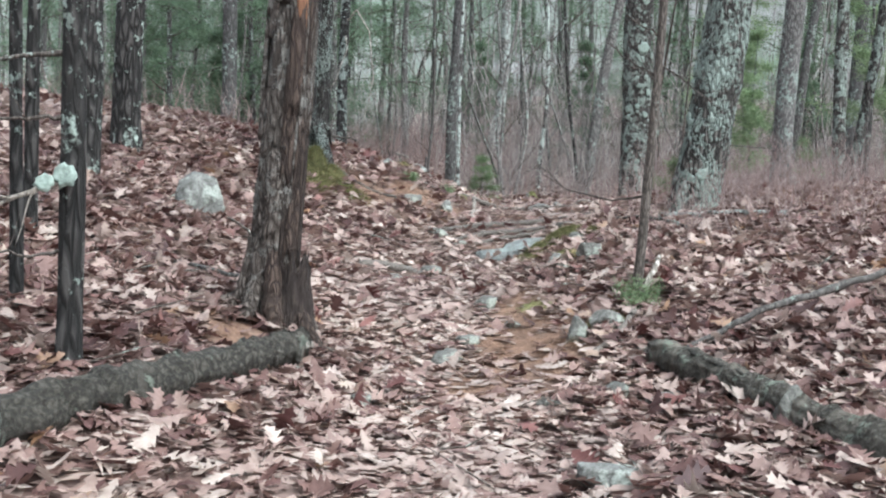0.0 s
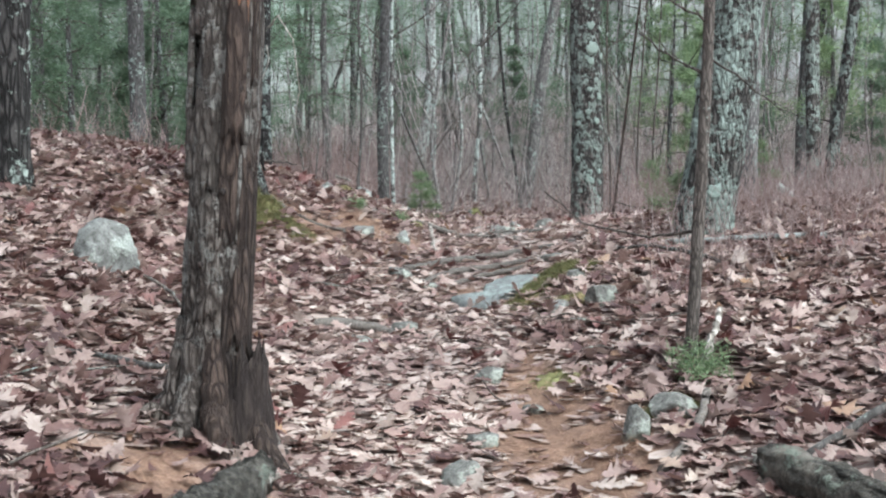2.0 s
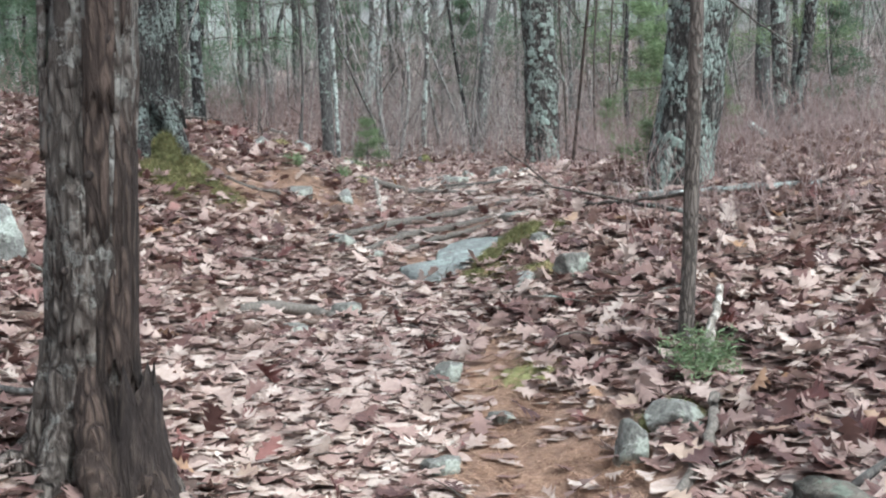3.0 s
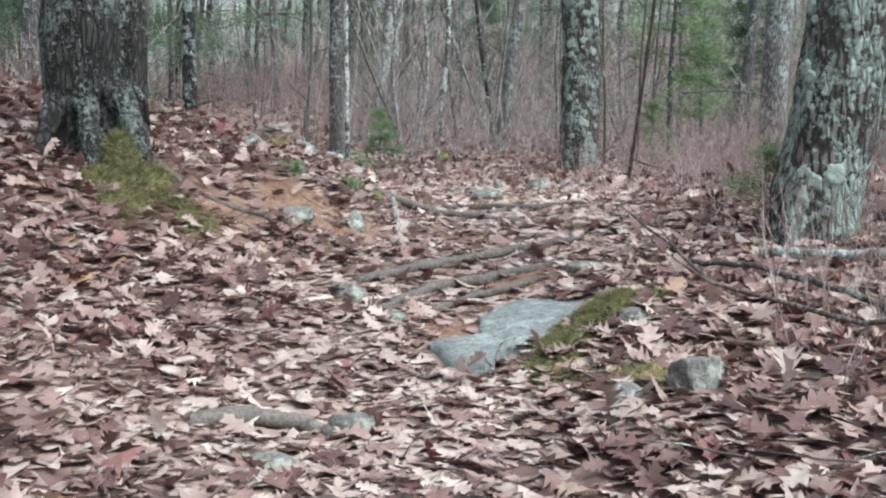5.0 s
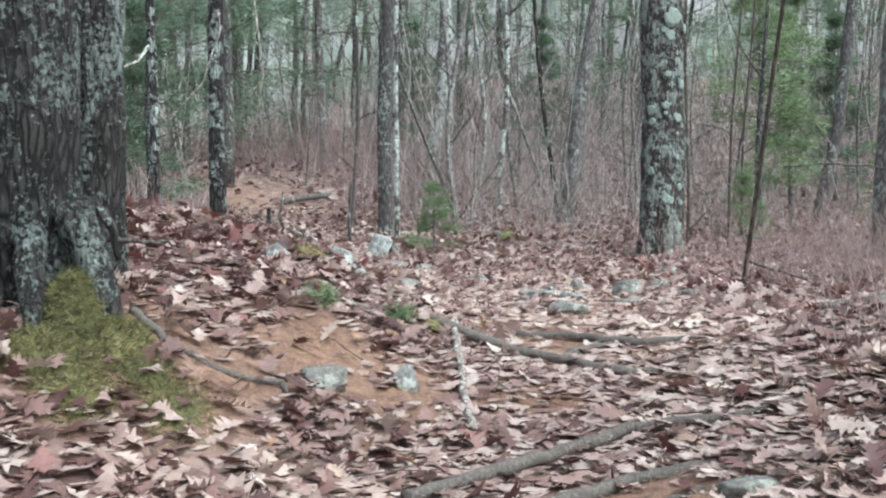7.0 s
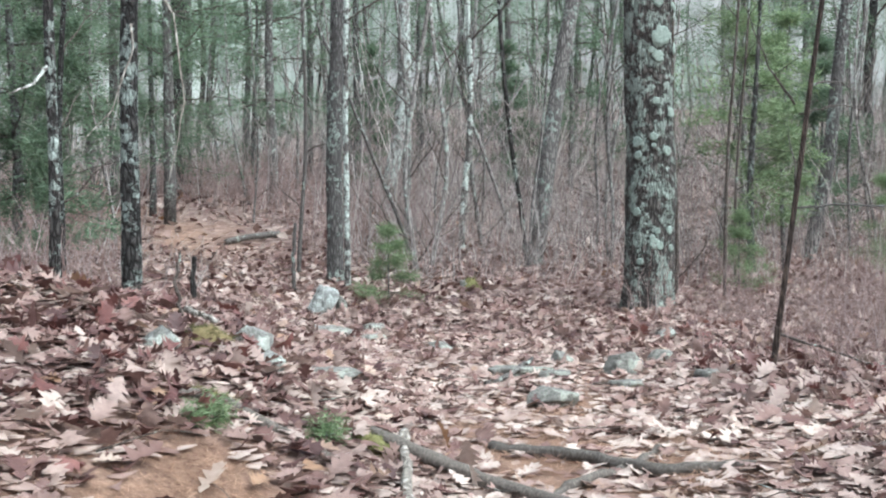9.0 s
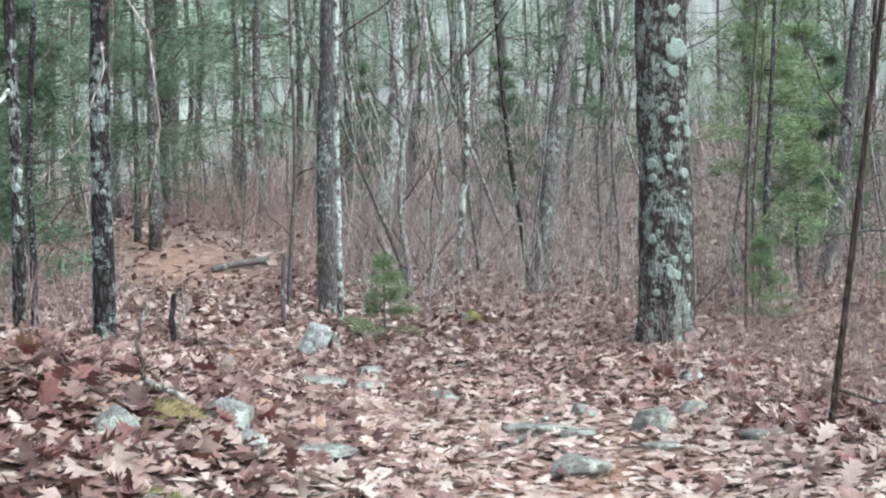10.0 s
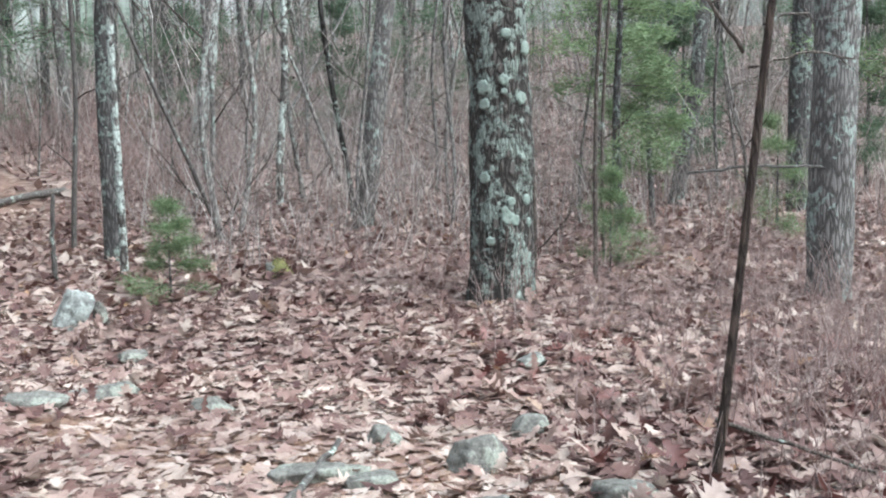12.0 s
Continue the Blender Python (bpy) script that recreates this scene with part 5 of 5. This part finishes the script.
def needle_duff(seed):
    """Loose rust-coloured pine needles where the leaves lie thin."""
    rng = np.random.default_rng(seed)
    n = 190000
    x, y = rng.uniform(-1.8, 2.2, n), rng.uniform(4.5, 17.5, n)
    keep = rng.random(n) < duff_amount(x, y)
    x, y = x[keep], y[keep]
    a = rng.uniform(0, 6.283, len(x))
    d = np.stack([np.cos(a), np.sin(a), rng.normal(0, 0.15, len(x))], 1) * rng.uniform(0.03, 0.07, len(x))[:, None]
    s = np.stack([-np.sin(a), np.cos(a), np.zeros(len(x))], 1) * 0.0016
    o = np.stack([x, y, ground_z(x, y) + rng.uniform(0.004, 0.014, len(x))], 1)
    V = np.stack([o - d - s, o - d + s, o + d], 1).reshape(-1, 3)
    tagged(new("pine_needle_litter", mesh_fast("pine_needle_litter", V, np.arange(len(V)).reshape(-1, 3), DUFF)), "loose rust-coloured dead pine needles", "needles", kind="stuff")


needle_duff(8)


# ---- dead stems standing in the woods ----
lying("leaning_stem", ((1.29, 26, 0), (0.85, 26, 1.1), (0.38, 26.1, 2.25), (-0.1, 26.1, 3.4)), 0.03, 0.018, BARK_GREY, "leaning dead grey stem behind the trail", "dead stem", 86, clear=False)
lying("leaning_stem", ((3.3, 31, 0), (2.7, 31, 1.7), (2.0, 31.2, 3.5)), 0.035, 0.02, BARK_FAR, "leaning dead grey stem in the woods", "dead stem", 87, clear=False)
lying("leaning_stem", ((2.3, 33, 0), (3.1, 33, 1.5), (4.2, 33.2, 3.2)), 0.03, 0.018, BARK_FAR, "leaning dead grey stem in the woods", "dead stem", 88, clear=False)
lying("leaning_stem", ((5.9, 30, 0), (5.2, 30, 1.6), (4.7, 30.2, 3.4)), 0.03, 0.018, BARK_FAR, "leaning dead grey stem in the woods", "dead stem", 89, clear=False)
lying("broken_stem", ((-0.34, 23.5, 0), (-0.35, 23.5, 0.4), (-0.33, 23.5, 0.78)), 0.024, 0.02, BARK_GREY, "short broken stem with a pale top", "stub", 90, clear=False)
lying("broken_stem", ((-0.62, 14.9, 0), (-0.66, 14.9, 0.18), (-0.64, 14.9, 0.34)), 0.012, 0.006, BARK_TWIG, "short dead twig standing on the bank", "stub", 91, clear=False)
lying("broken_stem", ((-1.15, 20.4, 0), (-1.17, 20.4, 0.2), (-1.15, 20.4, 0.42)), 0.035, 0.02, BARK_DARK, "short dark broken stub on the bank", "stub", 92, clear=False)

# ---- fallen leaves ----
# One oak leaf: midrib, lobed edge on both sides.
ST = np.array([0, 0.15, 0.24, 0.4, 0.47, 0.62, 0.7, 0.85, 0.9, 1.0])
HW = np.array([0.015, 0.17, 0.09, 0.34, 0.13, 0.38, 0.14, 0.23, 0.09, 0.0])
FW = np.array([0, 0.04, 0.0, 0.09, 0.0, 0.09, 0.0, 0.06, 0.0, 0.0])


def leaf_template(rng, simple=False):
    s, w, f = (ST, HW, FW) if not simple else (ST[[0, 3, 5, 9]], np.array([0.03, 0.28, 0.26, 0]), FW[[0, 1, 2, 0]])
    n = len(s)
    mid = np.stack([np.zeros(n), s, np.zeros(n)], 1)
    lw, rw = w * rng.uniform(0.8, 1.2, n), w * rng.uniform(0.8, 1.2, n)
    left = np.stack([-lw, s + f, np.zeros(n)], 1)
    right = np.stack([rw, s + f, np.zeros(n)], 1)
    v = np.concatenate([mid, left, right])
    t = []
    for k in range(n - 1):
        for o, flip in ((n, False), (2 * n, True)):
            q = [(k, k + 1, o + k + 1), (k, o + k + 1, o + k)]
            if k == n - 2:
                q = [(k, k + 1, o + k)]
            t += [tuple(reversed(a)) if not flip else a for a in q]
    v[:, 1] -= 0.5
    return v, np.array(t)


def leaf_cloud(name, px, py, size, rng, lift, simple=False, tilt=0.3, curl=1.0, upright=0.1):
    """Many curled leaves lying over the ground, as one array of triangles."""
    n = len(px)
    tv, tt = [], None
    temps = [leaf_template(rng, simple) for _ in range(8)]
    T = np.stack([t[0] for t in temps])[rng.integers(0, 8, n)]
    tt = temps[0][1]
    cross, along, twist = rng.normal(0.3, 0.8, n) * curl, rng.normal(0.1, 0.45, n) * curl, rng.normal(0, 0.5, n) * curl
    T[:, :, 2] += cross[:, None] * T[:, :, 0] ** 2 * 1.6 + along[:, None] * T[:, :, 1] ** 2 + twist[:, None] * T[:, :, 0] * T[:, :, 1]
    T[:, :, 2] += rng.normal(0, 0.015, T.shape[:2])
    T *= size[:, None, None]
    yaw = rng.uniform(0, 2 * np.pi, n)
    tx, ty = rng.normal(0, tilt, n), rng.normal(0, tilt, n)
    stand = rng.random(n) < upright
    tx = np.where(stand, rng.normal(0, 0.9, n), tx)
    c, s = np.cos(tx)[:, None], np.sin(tx)[:, None]
    y1, z1 = T[:, :, 1] * c - T[:, :, 2] * s, T[:, :, 1] * s + T[:, :, 2] * c
    c, s = np.cos(ty)[:, None], np.sin(ty)[:, None]
    x1, z2 = T[:, :, 0] * c + z1 * s, -T[:, :, 0] * s + z1 * c
    c, s = np.cos(yaw)[:, None], np.sin(yaw)[:, None]
    X, Y = x1 * c - y1 * s + px[:, None], x1 * s + y1 * c + py[:, None]
    low = z2.min(axis=1, keepdims=True)
    Z = ground_z(px, py)[:, None] + z2 - low * 0.75 + lift[:, None]
    m = T.shape[1]
    V = np.stack([X, Y, Z], 2).reshape(-1, 3)
    F = (tt[None] + (np.arange(n) * m)[:, None, None]).reshape(-1, 3)
    return V, F


def on_trail(x, y):
    """Share of trodden, bleached leaves; they spread over the foot of the bank on the climb."""
    climb, level = sstep(y, 6.0, 7.5) * (1 - sstep(y, 10.0, 11.3)), sstep(y, 10.4, 11.9)
    shift = 0.22 * climb - 0.38 * level * (1 - sstep(y, 14.5, 17))
    return np.exp(-(np.abs(x - trail_x(y) + shift) / (0.62 + 0.22 * climb + 0.42 * level)) ** 4)


def leaf_cover(x, y):
    """Share of the floor that leaves cover."""
    c = np.clip(1.0 - 0.93 * duff_amount(x, y), 0.09, 1) * (1 - 0.15 * on_trail(x, y) * sstep(y, 11.5, 13))
    for cx, cy, r in CLEAR:
        c = np.where((x - cx) ** 2 + (y - cy) ** 2 < r * r, 0.03, c)
    return c


def scatter_leaves(name, x0, x1, y0, y1, per_m2, smin, smax, seed, simple=False, label="", mat=None, trail=None, tilt=0.3, curl=1.0, upright=0.1, thick=0.028):
    rng = np.random.default_rng(seed)
    n = int((x1 - x0) * (y1 - y0) * per_m2)
    px, py = rng.uniform(x0, x1, n), rng.uniform(y0, y1, n)
    cover = leaf_cover(px, py)
    if trail is not None:
        t = on_trail(px, py)
        cover = cover * (t if trail else 1 - 0.9 * t)
    keep = rng.random(n) < cover
    px, py = px[keep], py[keep]
    size = rng.uniform(smin, smax, len(px)) * rng.choice([0.7, 1.0, 1.0, 1.15], len(px))
    V, F = leaf_cloud(name, px, py, size, rng, rng.uniform(0.0, thick, len(px)), simple, tilt, curl, upright)
    return tagged(new(name, mesh_fast(name, V, F, mat or LEAF, True)), label, "leaves", kind="stuff")


scatter_leaves("matted_leaf_litter", -3.4, 4.2, 2.5, 20, 200, 0.09, 0.15, 20, True, "flat matted brown leaves under the fresh ones", LEAF_PALE, None, 0.07, 0.25, 0.0, 0.006)
scatter_leaves("leaf_litter", -2.7, 2.9, 2.5, 8.5, 420, 0.072, 0.142, 11, label="curled brown and dark red fallen oak leaves on the banks", trail=False, tilt=0.26, curl=0.62, upright=0.07, thick=0.035)
scatter_leaves("leaf_litter", -3.4, 4.2, 8.5, 17.5, 380, 0.072, 0.142, 22, label="curled brown and dark red fallen oak leaves on the banks", trail=False, tilt=0.26, curl=0.62, upright=0.07, thick=0.035)
scatter_leaves("trail_leaf_litter", -1.2, 2.4, 2.5, 19, 500, 0.06, 0.122, 16, label="flattened bleached fallen oak leaves on the trail", mat=LEAF_PALE, trail=True, tilt=0.17, curl=0.42, upright=0.02, thick=0.012)
scatter_leaves("leaf_litter", -2.2, 6.2, 17.5, 22, 210, 0.075, 0.15, 17, label="brown fallen oak leaves round the lichened oak", tilt=0.2, curl=0.75)
scatter_leaves("red_leaf_litter", -2.3, -0.1, 12.3, 16.0, 22, 0.09, 0.15, 33, label="curled maroon fallen oak leaves on the bank", mat=LEAF_RED, tilt=0.45, curl=1.2, upright=0.25, thick=0.06)
scatter_leaves("red_leaf_litter", -2.5, 3.4, 4.0, 12.0, 5, 0.09, 0.14, 34, label="curled maroon fallen oak leaves", mat=LEAF_RED, tilt=0.4, curl=1.1, upright=0.2, thick=0.05)
scatter_leaves("red_leaf_litter", 2.2, 4.4, 12.0, 19.0, 14, 0.09, 0.14, 35, label="curled maroon fallen oak leaves among shrubs", mat=LEAF_RED, tilt=0.4, curl=1.1, upright=0.25, thick=0.05)
scatter_leaves("leaf_litter", 6.2, 9.5, 17.5, 22, 150, 0.075, 0.14, 18, True, "brown fallen oak leaves under the pines")
scatter_leaves("leaf_litter", -7, -2.2, 17.5, 22, 150, 0.075, 0.14, 19, True, "brown fallen oak leaves behind the bank")
scatter_leaves("leaf_litter", -7, 10, 22, 30, 110, 0.09, 0.17, 12, True, "brown fallen oak leaves between the trees")
scatter_leaves("leaf_litter", -7, -2.7, 2.5, 17.5, 90, 0.08, 0.15, 13, True, "brown fallen oak leaves on the bank")
scatter_leaves("leaf_litter", 2.9, 8, 2.5, 17.5, 90, 0.08, 0.15, 14, True, "brown fallen oak leaves under the shrubs")
scatter_leaves("leaf_litter", -5, 5, -5, 2.5, 80, 0.08, 0.14, 21, True, "brown fallen oak leaves at the start of the trail")
scatter_leaves("leaf_litter", -16, 22, 30, 55, 14, 0.16, 0.26, 15, True, "brown fallen leaves on the far slope")


def loose_leaves():
    """Single leaves lying on top beside the trail, each an object of its own on shared meshes."""
    rng, rnd = np.random.default_rng(31), random.Random(31)
    shapes = []
    for k in range(10):
        v, t = leaf_template(rng)
        c, a, w = rng.normal(0.35, 0.6), rng.normal(0.1, 0.4), rng.normal(0, 0.4)
        v[:, 2] += c * v[:, 0] ** 2 * 1.6 + a * v[:, 1] ** 2 + w * v[:, 0] * v[:, 1]
        v[:, 2] -= v[:, 2].min() * 0.8
        shapes.append(mesh_fast("oak_leaf", v, t, LEAF_PALE if k % 2 else LEAF, True))
    litter = bpy.data.objects["leaf_litter"]
    made = 0
    while made < 290:
        x, y = rnd.uniform(-1.3, 1.9), rnd.uniform(4.2, 13)
        if rnd.random() > float(leaf_cover(np.array(x), np.array(y))) + 0.15:
            continue
        ob = new("oak_leaf", shapes[made % 10])
        ob.parent = litter
        s = rnd.uniform(0.09, 0.15)
        ob.matrix_basis = pose(x, y, gz(x, y) + 0.035, rnd.gauss(0, 14), rnd.gauss(0, 14), rnd.uniform(0, 360)) @ Matrix.Scale(s, 4)
        made += 1


loose_leaves()
